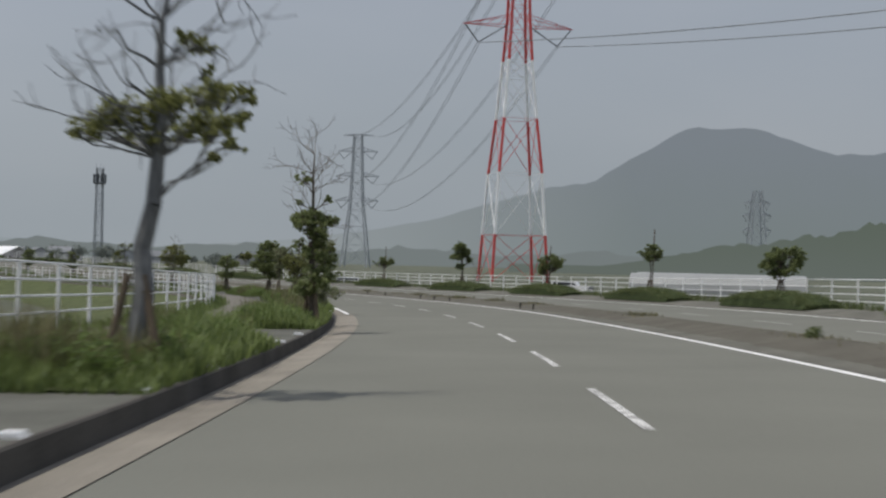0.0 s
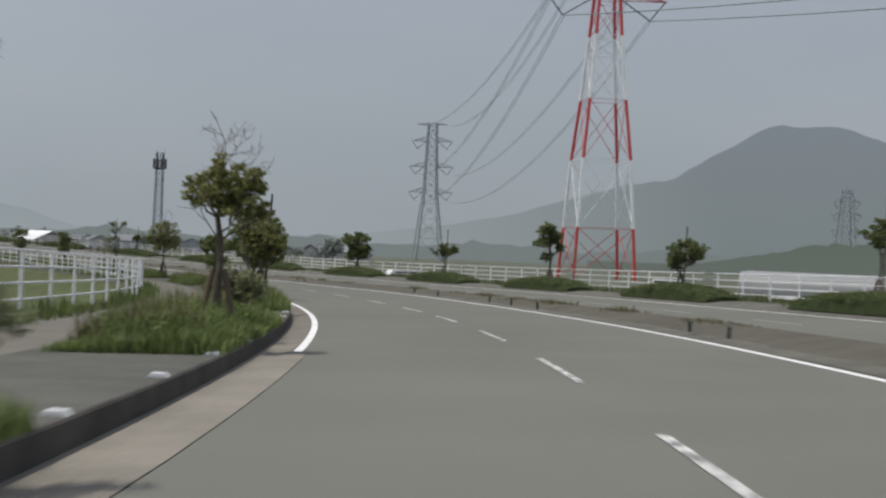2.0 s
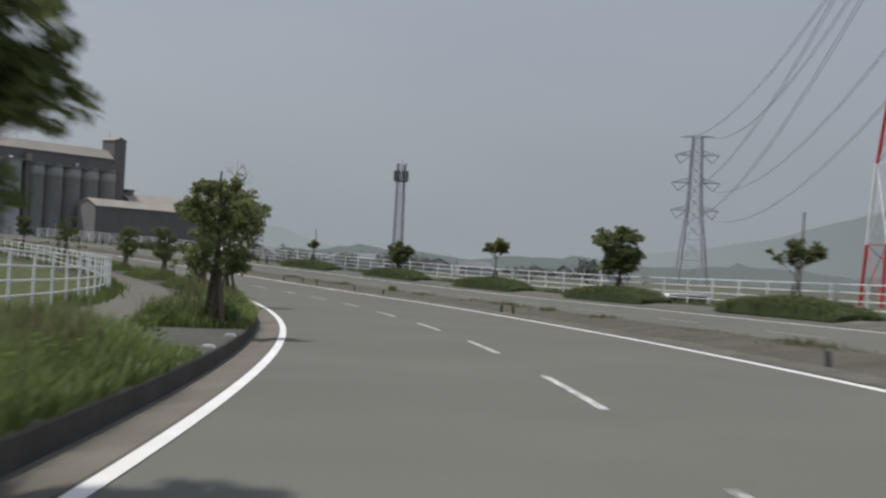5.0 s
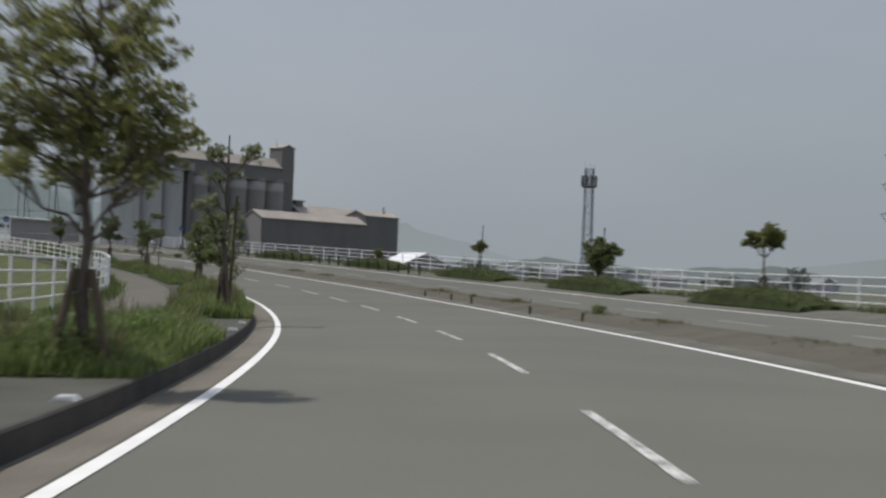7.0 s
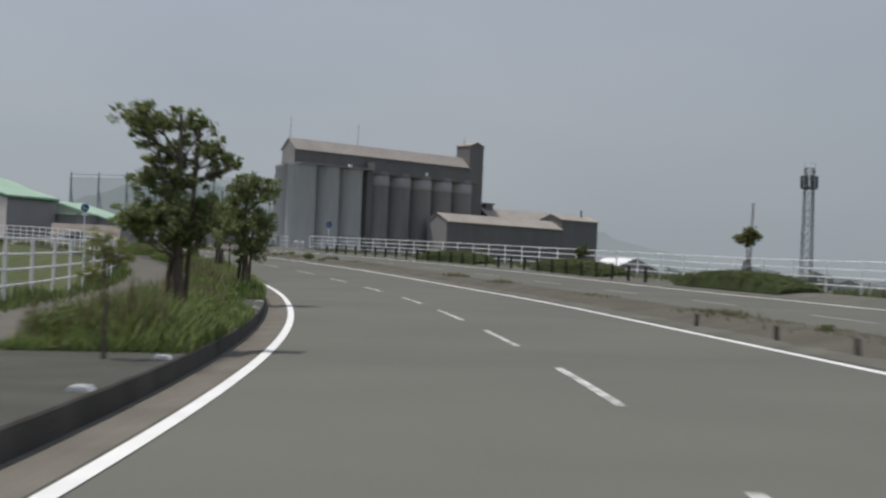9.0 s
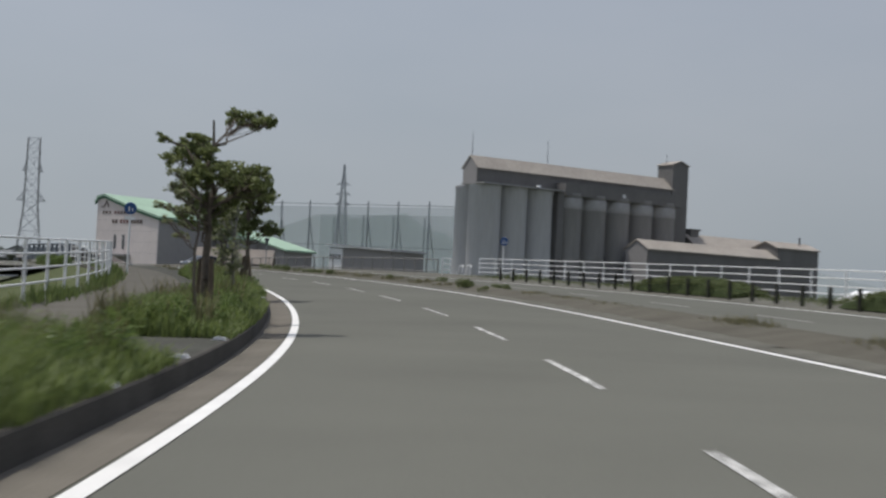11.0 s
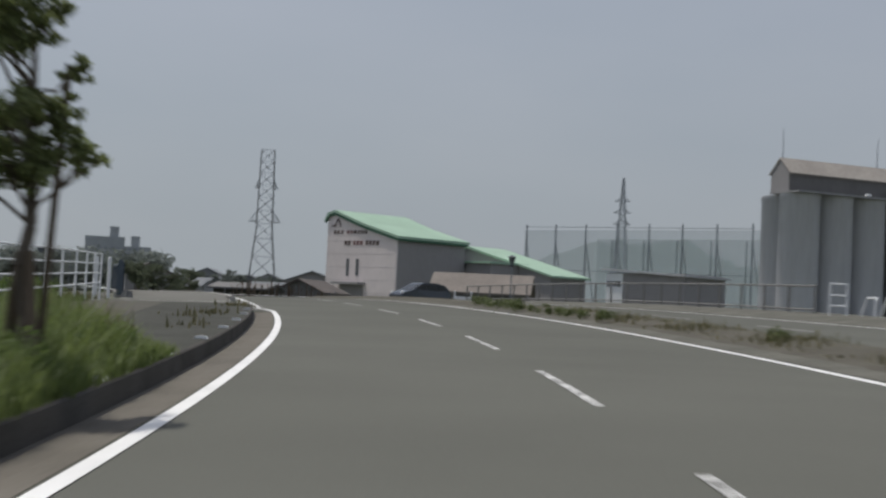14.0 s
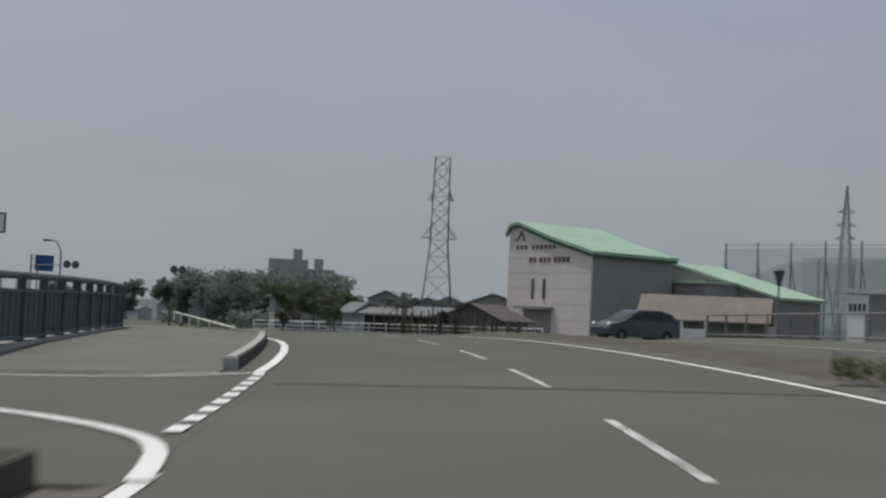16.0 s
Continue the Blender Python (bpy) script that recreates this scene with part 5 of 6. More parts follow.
ends += [(*at(rng.uniform(270, 274), -8.0 + rng.normal() * 0.5, 0.0), rng.uniform(0.7, 1.6)) for _ in range(500)]
ends += [(*at(rng.uniform(287, 330), -2.9 - abs(rng.normal()) * 0.5, 0.0), rng.uniform(0.5, 1.1)) for _ in range(900)]
tufts("corner_weeds", "scattered dry weeds about the corner kerb", ends, 303, weed_mat, 0.24)
for a, b, r in ((263.0, -8.3, 0.5), (264.6, -8.6, 0.65), (266.2, -8.4, 0.55)):
    g = Geo()
    for _ in range(5):
        leaf_cloud(g, rng, at(a + rng.normal() * 0.4, b + rng.normal() * 0.3, r * rng.uniform(0.3, 0.9)), r * 0.7, 260, 0.05, 0.8)
    tagged(part("shrub", g, leaf_shrub), "bushy green shrub at the foot of the white fence", "shrub", "shrubs by the fence")
end_post = thing("marker_post", "pair of white posts at the parapet's end", "post")
for a, b in ((274.0, -7.15), (274.6, -6.75)):
    part("post", Geo().lathe(Matrix.Translation(at(a, b, 0)), [(0.06, -0.1), (0.06, 1.38), (0.04, 1.42)], 8), white_steel, end_post)
stub = Geo().tube((0, 0, -0.1), (0.022, 0.008, 0.21), 0.04, 0.034, 7).lathe(pose(0.022, 0.008, 0.2, 0, 8), [(0.036, 0), (0.038, 0.03), (0.02, 0.045)], 7).mesh("stub_post", charred)
for i, c in enumerate((58.1, 61.2, 77.7, 82.3, 85.8, 94.8, 100.1, 125.1, 126.9, 149.4, 155.2, 164.4, 168.1, 172.5)):
    p = tagged(part("stub_post", stub, charred), "short blackened marker stub at the median's edge", "marker post", "markers on the median")
    p.matrix_world = on(c, 5.95 + 0.08 * math.sin(i * 2.3), 0.03, i * 77)

# small white reflectors on the kerb top
stud_mesh = Geo().prism([(-0.09, 0), (0.09, 0), (0.06, 0.035), (-0.06, 0.035)], Matrix.Translation((0, -0.06, 0)), 0.12).mesh("kerb_reflector", white_steel)
for i in range(70):
    p = tagged(part("kerb_reflector", stud_mesh, white_steel), "small white reflector on the kerb", "reflector", "reflectors on the kerb")
    p.matrix_world = on(8.4 + i * 3.6, KERB_O - 0.13, 0.196)

# long mounds of shrubs and young trees on the far verge: place, lowest and highest leaves, half width, cane
FAR_TREES = ((40.5, 1.2, 2.7, 0.9, 0), (58.0, 1.1, 2.57, 0.98, 0), (75.2, 1.95, 2.95, 0.66, 3.7), (92.5, 1.2, 2.65, 1.02, 3.1), (109.6, 1.4, 3.75, 0.86, 0), (127.3, 1.65, 2.7, 1.1, 3.5), (144.8, 1.1, 3.5, 1.15, 0), (162.5, 1.7, 3.0, 0.93, 0), (179.7, 0.7, 2.45, 0.92, 3.0), (197.4, 1.4, 2.28, 0.45, 3.17), (215.3, 0.7, 1.4, 0.4, 0), (233.5, 0, 0, 0, 0))
for k, (c, low, top, wide, cane) in enumerate(FAR_TREES):
    hedge = thing("hedge", "low rounded olive green hedge on the far verge", "hedge", None, "hedges on the far verge")
    core, half = Geo(), 4.9
    for i in range(13):
        a = c - half + i * half / 6
        h = 0.6 * max(1 - (abs(i - 6) / 6.2) ** 2, 0) ** 0.5
        core.v += [tuple(at(a, 15.35, 0.1)), tuple(at(a, 15.5, 0.14 + h * 0.7)), tuple(at(a, 16.1, 0.17 + h)), tuple(at(a, 16.75, 0.17 + h * 0.8)), tuple(at(a, 16.95, 0.15))]
    core.f = [(0, 1, 2, 3, 4), (64, 63, 62, 61, 60)] + [(i * 5 + j, i * 5 + j + 1, (i + 1) * 5 + j + 1, (i + 1) * 5 + j) for i in range(12) for j in range(4)]
    part("mound", core, thicket, hedge, smooth=True)
    leaves = Geo()
    for _ in range(380):
        a, b = c + half * rng.uniform(-1.03, 1.03), rng.uniform(15.3, 16.95)
        t = 0.14 + 0.6 * max(1 - ((a - c) / 5.1) ** 2, 0) ** 0.5 * (1 - ((b - 16.15) / 0.95) ** 4 * 0.5)
        leaf_cloud(leaves, rng, at(a, b, t - 0.02), rng.uniform(0.13, 0.24), 34, 0.036, 0.62)
    blades = part("hedge_leaves", leaves, hedge_mat, hedge)
    blades["kind"] = "stuff"
    if not top:
        continue
    kk, lumps = random.Random(k), []
    mid, tall = (low + top) / 2, (top - low) / 2
    for _ in range(24):
        q, r = kk.uniform(0, math.tau), kk.random() ** 0.5 * 0.78
        flat = tall < 0.62 * wide
        z = mid + tall * r * math.sin(q) - (0.25 * tall * abs(math.cos(q)) * r if flat else 0)
        lumps.append((wide * r * math.cos(q) + 0.1 * kk.uniform(-1, 1), wide * kk.uniform(-0.5, 0.5), z, min(tall, wide) * kk.uniform(0.32, 0.48)))
    tree(on(c, 16.3, 0.2), "small leafy tree on a hedged mound of the far verge", top - 0.35, lumps, 500 + k, leaf_mid if k in (7, 9) else leaf_dark, bark, 0.10 if k in (4, 6) else 0.065, stakes=2, dense=2.3 if k in (4, 6, 8) else 1.8, leaf_size=0.085, group="trees on the far verge", pole=cane)
tree(on(106.9, 16.6, 0.2), "thin bare sapling on the far verge", 1.7, [(0.15, 0.05, 1.75, 0.12), (-0.1, 0.1, 1.3, 0.12)], 540, leaf_grey, bark, 0.03, bare=8, stakes=0, dense=0.3, group="trees on the far verge", reach=0.3)

# dark bollards at the foot of the far fence
bol = Geo().lathe(Matrix(), [(0.07, -0.2), (0.07, 0.62), (0.06, 0.68), (0.02, 0.7)], 10).mesh("bollard", charred)
for i in range(27):
    p = tagged(part("bollard", bol, charred), "short dark brown bollard on the far verge", "bollard", "bollards on the far verge")
    p.location = at(205 + i * 1.95, 15.25, 0.05)
ss = rng.uniform(20, 262, 9000)
tufts("verge_grass", "ragged green grass along the foot of the far fence", [(*at(a, FENCE_R - 0.3 - abs(rng.normal()) * (0.3 if a < 203 else 0.9), 0.15), 0.35 + 0.6 * max(math.sin(a * 0.37 + 1), 0)) for a in ss], 304, hedge_mat, 0.42, width=0.022, lean=0.5)


# ---------------------------------------------------------------- signs and the crossing
def round_sign(m, label, post_mat, height):
    t = thing("road_sign", label, "road sign", m)
    part("post", Geo().lathe(Matrix(), [(0.04, -0.2), (0.04, height), (0.03, height + 0.02)], 8), post_mat, t)
    part("disc", Geo().lathe(Matrix.Translation((0, -0.06, height - 0.25)) @ pose(0, 0, 0, 90), [(0.23, -0.012), (0.25, 0), (0.23, 0.012)], 24), blue_sign, t, "round blue disc")
    part("symbol", Geo().box(Matrix.Translation((-0.05, -0.08, height - 0.28)), 0.05, 0.01, 0.2).box(Matrix.Translation((0.09, -0.08, height - 0.3)), 0.04, 0.01, 0.12), white_steel, t, "pale pictogram bars")
    return t


left_sign = round_sign(on(238.7, -6.3, 0.2), "round blue footpath sign with a small plate on a white post", white_steel, 2.9)
part("plate", Geo().box(Matrix.Translation((0, -0.06, 2.25)), 0.42, 0.02, 0.14), white_steel, left_sign)
round_sign(on(257.6, 16.1, 0.17), "round blue footpath sign on a white post by the fence", white_steel, 2.35)
gate = thing("barrier", "white ladder-shaped pipe barrier at the path's mouth", "barrier", on(269.0, 17.0, 0.17))
for x in (-0.3, 0.3):
    part("upright", Geo().tube((x, 0, -0.1), (x, 0, 1.05), 0.035, n=8), white_steel, gate)
for z in (0.3, 0.65, 1.03):
    part("crossbar", Geo().tube((-0.3, 0, z), (0.3, 0, z), 0.03, n=8), white_steel, gate)
hoops = thing("barrier", "low bent white pipe barrier by the path", "barrier", on(266.8, 17.4, 0.17))
for y in (-0.9, 0.5):
    part("hoop", Geo().tube((0, y, -0.1), (0, y, 0.5), 0.03, n=7).tube((0, y, 0.5), (0.15, y + 0.2, 0.62), 0.03, n=7).tube((0.15, y + 0.2, 0.62), (0.15, y + 0.9, 0.62), 0.03, n=7).tube((0.15, y + 0.9, 0.62), (0, y + 1.1, -0.1), 0.03, n=7), white_steel, hoops)

# brown bridge railing past the barrier
fence("bridge_railing", "brown steel bridge railing with leaning posts", (lambda d: at(271.5 + d, 17.4 + 0.0004 * d * d, 0.17), 44), 2.05, (0.12, 0.95), 1.0, rail_brown, 0.05, 0.035)
# panelled parapet at the side road
par = thing("parapet", "dark blue-grey panelled metal parapet beside the side road", "parapet")
for i in range(10):
    a, b = at(275.2 + i * 2.0, -6.4, 0.12), at(275.2 + (i + 1) * 2.0, -6.4, 0.12)
    d = (b - a)
    turn = math.degrees(math.atan2(d.y, d.x))
    m = Matrix.Translation((a + b) / 2) @ pose(0, 0, 0, 0, 0, turn)
    panel = part("panel", Geo().box(m @ Matrix.Translation((0, 0, 0.53)), 1.82, 0.05, 0.74), parapet_mat, par)
    for z in (0.14, 0.92):
        part("edge_bar", Geo().box(m @ Matrix.Translation((0, -0.03, z)), 1.84, 0.07, 0.06), parapet_mat, panel)
    for x in (-0.45, 0.0, 0.45):
        part("rib", Geo().box(m @ Matrix.Translation((x, -0.03, 0.53)), 0.035, 0.03, 0.7), parapet_mat, panel)
    part("post", Geo().prism([(-0.08, 0), (0.10, 0), (0.10, 0.35), (0.05, 1.16), (-0.06, 1.16), (-0.08, 0.35)], Matrix.Translation(a) @ pose(0, 0, 0, 0, 0, turn) @ pose(0, -0.08, 0), 0.16), parapet_mat, par)
    part("top_rail", Geo().tube(a + Vector((0, 0, 1.17)), b + Vector((0, 0, 1.17)), 0.065, n=10), parapet_mat, par)
    part("plinth", Geo().box(m @ Matrix.Translation((0, -0.02, -0.02)), 2.0, 0.42, 0.18), pale_kerb, par, "pale concrete plinth")
last = at(295.2, -6.4, 0.12)
part("post", Geo().box(Matrix.Translation(last + Vector((0, 0, 0.55))) @ pose(0, 0, 0, 0, 0, turn), 0.16, 0.16, 1.2), parapet_mat, par)

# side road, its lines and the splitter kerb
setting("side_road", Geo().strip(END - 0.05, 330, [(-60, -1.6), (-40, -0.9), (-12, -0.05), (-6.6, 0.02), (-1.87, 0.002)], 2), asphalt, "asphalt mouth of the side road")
def ribbon(name, pts, w, label):
    g = Geo()
    for i, (s, o) in enumerate(pts):
        s2, o2 = pts[min(i + 1, len(pts) - 1)]
        s1, o1 = pts[max(i - 1, 0)]
        d = Vector((o2 - o1, s2 - s1)).normalized()
        g.v += [tuple(at(s + d.x * w / 2, o - d.y * w / 2, 0.022)), tuple(at(s - d.x * w / 2, o + d.y * w / 2, 0.022))]
    g.f = [(2 * i, 2 * i + 1, 2 * i + 3, 2 * i + 2) for i in range(len(pts) - 1)]
    return setting(name, g, paint, label)


ribbon("corner_line", [(262.6, -1.78), (263.3, -1.84), (264.0, -1.92), (264.5, -2.02), (264.9, -2.14), (265.2, -2.28), (265.5, -2.45), (265.8, -2.64), (266.1, -2.86), (266.45, -3.15), (266.85, -3.5), (267.2, -3.9), (267.6, -4.5), (267.9, -5.2), (268.1, -7.0), (268.2, -12.0)], 0.16, "white line curving into the side road")
ribbon("give_way_line", [(273.95, -2.12), (273.2, -2.73), (272.65, -3.4), (272.4, -4.1), (272.3, -5.15), (272.2, -6.1)], 0.1, "white line across the side road")
ribbon("worn_line", [(273.9, -2.6), (273.3, -3.2), (272.95, -4.0)], 0.05, "second thin worn white line at the footway's foot")
ribbon("splitter_line", [(274.0, -2.1), (276, -2.05), (278, -2.02), (281.3, -2.0), (285, -2.03), (288, -2.12), (290, -2.28), (291.6, -2.52), (293, -2.9)], 0.15, "white line along the splitter kerb")
zebra = thing("lane_line", "row of short white blocks across the side road's mouth", "road marking")
for i in range(9):
    part("block", Geo().strip(265.5 + i * 0.98, 266.1 + i * 0.98, [(-2.13, 0.02), (-1.98, 0.02)], 0.5), paint, zebra)
split = setting("splitter_kerb", Geo().strip(275.0, 291.5, [(-2.44, -0.1), (-2.46, 0.155), (-2.49, 0.18), (-2.60, 0.18), (-2.62, -0.1)], 1, True), kerb_shade_mat, "concrete kerb edging the raised footway, shade painted into its face")
part("end_block", Geo().box(on(274.9, -2.54, 0.065), 0.2, 0.2, 0.22), pale_kerb, split, "pale concrete end")
# sunlit top of the kerb, put in as a paler strip
part("cap", Geo().strip(275.02, 291.5, [(-2.475, 0.165), (-2.495, 0.186), (-2.63, 0.186), (-2.63, 0.15)], 1), pale_kerb, split, "worn top of the kerb, painted paler as if sunlit")
rear = Geo()
for k in range(9):
    a = k / 8 * 1.3
    rear.box(on(291.5 + 4.2 * math.sin(a), -2.55 - 1.9 * (1 - math.cos(a)), 0.10, math.degrees(a) * 0.5), 0.16, 0.62, 0.2)
part("rear_kerb", rear, pale_kerb, split, "pale concrete kerb bending round the footway's corner")
footway, ramp = Geo(), ((273.6, 0.012), (275, 0.05), (277, 0.10), (279.5, 0.15), (284, 0.165), (289, 0.165), (294, 0.165), (300, 0.165), (310, 0.16), (322, 0.1))
for a, h in ramp:
    inner = float(np.interp(a, (273, 291.5, 296, 322), (-2.6, -2.6, -4.2, -8.5)))
    footway.v += [tuple(at(a, inner, h)), tuple(at(a, inner - 1.9, h + 0.004)), tuple(at(a, inner - 3.75, h))]
footway.f = [(3 * k + m, 3 * k + m + 1, 3 * k + m + 4, 3 * k + m + 3) for k in range(len(ramp) - 1) for m in range(2)]
setting("footway", footway, footway_mat, "pale asphalt footway ramping up beside the parapet")
setting("road_joint", Geo().strip(271.85, 271.98, [(-1.75, 0.022), (1.7, 0.026), (5.2, 0.022)], 0.11), tar, "dark tarred expansion joint across the carriageway")
gate = thing("gate", "low white tubular gate beside the railing", "gate", Matrix.Translation((-118.8, 293, 0.9)) @ pose(0, 0, 0, 0, 0, 48))
for x in (-0.62, 0.62):
    part("gate_post", Geo().tube((x, 0, -0.6), (x, 0, 1.0), 0.06, n=8), white_steel, gate)
part("panel", Geo().box(Matrix.Translation((0, 0, 0.35)), 1.2, 0.04, 0.5), white_steel, gate)


# ---------------------------------------------------------------- the car at the junction
def car(m):
    c = thing("car", "dark blue-grey small hatchback waiting at the junction", "car", m)
    # nose towards -x
    side = [(-1.95, 0.35), (-1.98, 0.62), (-1.80, 0.80), (-1.15, 0.98), (-0.55, 1.38), (-0.15, 1.50), (0.9, 1.51), (1.55, 1.38), (1.86, 1.02), (1.95, 0.75), (1.93, 0.35), (1.6, 0.24), (-1.6, 0.24)]
    b = Geo()
    k = len(side)
    for y, sx, inset in ((-0.83, 0.97, 0.0), (-0.80, 1.0, 0.0), (0.80, 1.0, 0.0), (0.83, 0.97, 0.0)):
        b.v += [(x * sx, y * (0.86 if z > 1.2 else 1.0), z) for x, z in side]
    b.f = [tuple(range(k)), tuple(reversed(range(3 * k, 4 * k)))] + [(j * k + i, (j + 1) * k + i, (j + 1) * k + (i + 1) % k, j * k + (i + 1) % k) for j in range(3) for i in range(k)]
    part("body", b, car_paint, c)
    for y in (-0.80, 0.80):
        for quad in ([(-0.95, 1.0), (-0.48, 1.34), (-0.02, 1.43), (-0.02, 1.0)], [(0.06, 1.0), (0.06, 1.43), (0.85, 1.42), (0.85, 1.0)], [(0.92, 1.0), (0.92, 1.41), (1.45, 1.33), (1.62, 1.03)]):
            g = Geo().prism(quad, Matrix.Translation((0, y * 0.985 - 0.02, 0)), 0.04)
            part("window", g, window_dark, c)
        part("door_handle", Geo().box(Matrix.Translation((0.65, y * 1.045, 0.9)), 0.18, 0.03, 0.03), car_paint, c)
        part("wing_mirror", Geo().box(Matrix.Translation((-0.75, y * 1.12, 1.02)), 0.12, 0.18, 0.12), car_paint, c)
        part("headlight", Geo().box(Matrix.Translation((-1.72, y * 0.82, 0.76)) @ pose(0, 0, 0, 0, 25, 0), 0.36, 0.2, 0.14), white_steel, c, "pale clear headlight")
    part("windscreen", Geo().prism([(-1.13, 1.0), (-0.56, 1.39), (-0.52, 1.36), (-1.07, 0.98)], Matrix.Translation((0, -0.64, 0.01)), 1.28), window_dark, c)
    for x in (-1.25, 1.25):
        for y in (-0.74, 0.74):
            w = part("wheel", Geo().lathe(Matrix.Translation((x, y, 0.3)) @ pose(0, 0, 0, 90), [(0.2, -0.1), (0.29, -0.09), (0.3, 0), (0.29, 0.09), (0.2, 0.1)], 20), tyre, c, "black tyre")
            part("rim", Geo().lathe(Matrix.Translation((x, y * 1.07, 0.3)) @ pose(0, 0, 0, 90), [(0.18, -0.07), (0.19, 0), (0.1, 0.06)], 14), grey_steel, w, "grey wheel rim")
    return c


car_spot = at(318.5, 16.4, 0.0)
yaw_car = math.degrees(math.atan2(4.4, 1.3))
car(Matrix.Translation((car_spot.x, car_spot.y, 0.7)) @ pose(0, 0, 0, 0, 0, yaw_car))
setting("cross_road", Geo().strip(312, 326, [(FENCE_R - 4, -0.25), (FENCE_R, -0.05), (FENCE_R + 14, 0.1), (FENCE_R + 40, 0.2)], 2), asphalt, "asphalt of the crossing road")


# ---------------------------------------------------------------- beyond the crossing
posts = thing("stake_row", "ragged row of bare pruned stems and dark stakes beyond the crossing", "stakes")
pr = random.Random(31)
for i in range(80):
    k = i / 79
    p = Vector((-151.5, 299.5, 0)).lerp(Vector((-142.5, 304.5, 0)), k) + Vector((pr.uniform(-0.4, 0.4), pr.uniform(-0.8, 1.5), 0))
    h, r = pr.uniform(1.1, 2.4) if i < 56 else pr.uniform(1.0, 1.6), pr.uniform(0.035, 0.09)
    g = Geo().tube((p.x, p.y, -0.8), (p.x + pr.uniform(-0.1, 0.1), p.y, h), r, r * 0.7, 7)
    for _ in range(pr.choice((0, 1, 2))):
        z = h * pr.uniform(0.55, 0.95)
        g.tube((p.x, p.y, z), (p.x + pr.uniform(-0.5, 0.5), p.y + pr.uniform(-0.3, 0.3), z + pr.uniform(0.2, 0.6)), 0.03, 0.012, 5)
    part("stake", g, pr.choice((stake_wood, stake_wood, grey_bark)), posts)
brush = Geo()
for i in range(46):
    k = i / 45
    p = Vector((-152, 301, 0)).lerp(Vector((-143, 306.5, 0)), k)
    leaf_cloud(brush, rng, (p.x, p.y, 0.45 + 0.25 * math.sin(i * 1.7)), 0.55, 60, 0.1, 1.1)
tagged(part("hedge", brush, leaf_far), "dark ragged scrub behind the row of stakes", "hedge")
fence("low_fence", "low white two-rail fence beyond the crossing", (lambda d: Vector((-160, 294.2, -0.1)).lerp(Vector((-141.5, 306.5, 0.25)), d / 22.0), 22), 1.25, (0.3, 0.6, 0.9), 0.95, white_steel, 0.04, 0.03)
fence("guard_rail", "low white beam guard rail beside the footway beyond the parapet", (lambda d: Vector((-152.7, 282.9, 0.8)).lerp(Vector((-123.2, 267.7, 0.22)), d / 33.0), 33), 5.5, (0.3,), 0.32, white_steel, 0.035, 0.05)
scrub = Geo()
for i in range(60):
    p = Vector((-152.7, 283.9, 0.6)).lerp(Vector((-126, 270.3, 0.1)), i / 59) + Vector((pr.uniform(-0.6, 0.6), pr.uniform(0.2, 1.6), 0))
    leaf_cloud(scrub, rng, (p.x, p.y, p.z), pr.uniform(0.25, 0.5), 70, 0.07, 0.7)
tagged(part("scrub", scrub, hedge_mat), "low green scrub along the guard rail", "shrubs", "", "stuff")


def traffic_light(x, y, z, label, reach):
    t = thing("traffic_light", label, "traffic light", Matrix.Translation((x, y, 0)) @ pose(0, 0, 0, 0, 0, 52))
    part("post", Geo().tube((reach, 0, -3.5), (reach, 0, z - 0.1), 0.09, 0.06, 8), grey_steel, t)
    part("arm", Geo().tube((reach, 0, z - 0.2), (0, 0, z), 0.05, n=6), grey_steel, t)
    for dx in (-0.44, 0.44):
        part("lamp_housing", Geo().lathe(Matrix.Translation((dx, 0.1, z)) @ pose(0, 0, 0, 90), [(0.3, -0.12), (0.4, 0), (0.4, 0.1), (0.35, 0.12)], 18), dark_steel, t, "round dark signal lamp")


traffic_light(-209, 305.1, 5.5, "pair of round signal lamps on an arm", -3.4)
traffic_light(-201.5, 313.3, 5.5, "pair of round signal lamps on a bracket", 3.0)
board = thing("direction_sign", "blue direction board on a tall post", "road sign", Matrix.Translation((-248, 321.8, 0)) @ pose(0, 0, 0, 0, 0, 55))
part("bracket", Geo().tube((-1.7, 0.1, 6.3), (0, 0.1, 6.3), 0.06, n=6).tube((-1.7, 0.1, 7.2), (0, 0.1, 7.2), 0.06, n=6), grey_steel, board)
part("board", Geo().box(Matrix.Translation((0, 0, 6.7)), 2.4, 0.06, 2.1), blue_sign, board)
part("post", Geo().tube((-1.7, 0.1, -3.8), (-1.7, 0.1, 7.8), 0.12, n=8), grey_steel, board)
lamp = thing("street_lamp", "slim grey street lamp with a curved arm", "street lamp", Matrix.Translation((-152.2, 273.9, 0)) @ pose(0, 0, 0, 0, 0, 52))
part("pole", Geo().tube((0.5, 0, -3.5), (0.5, 0, 4.4), 0.07, 0.05, 8).tube((0.5, 0, 4.4), (0.2, 0, 5.0), 0.04, n=6).tube((0.2, 0, 5.0), (-0.2, 0, 5.05), 0.04, n=6), grey_steel, lamp)
part("head", Geo().box(Matrix.Translation((-0.35, 0, 5.03)), 0.45, 0.2, 0.12), dark_steel, lamp)
shop = thing("sign_board", "pale sign board with a green frame on a post", "sign", Matrix.Translation((-151.9, 269.9, 0)) @ pose(0, 0, 0, 0, 0, 55))
part("panel", Geo().box(Matrix.Translation((0, 0, 5.8)), 1.2, 0.1, 1.0), white_sheet, shop)
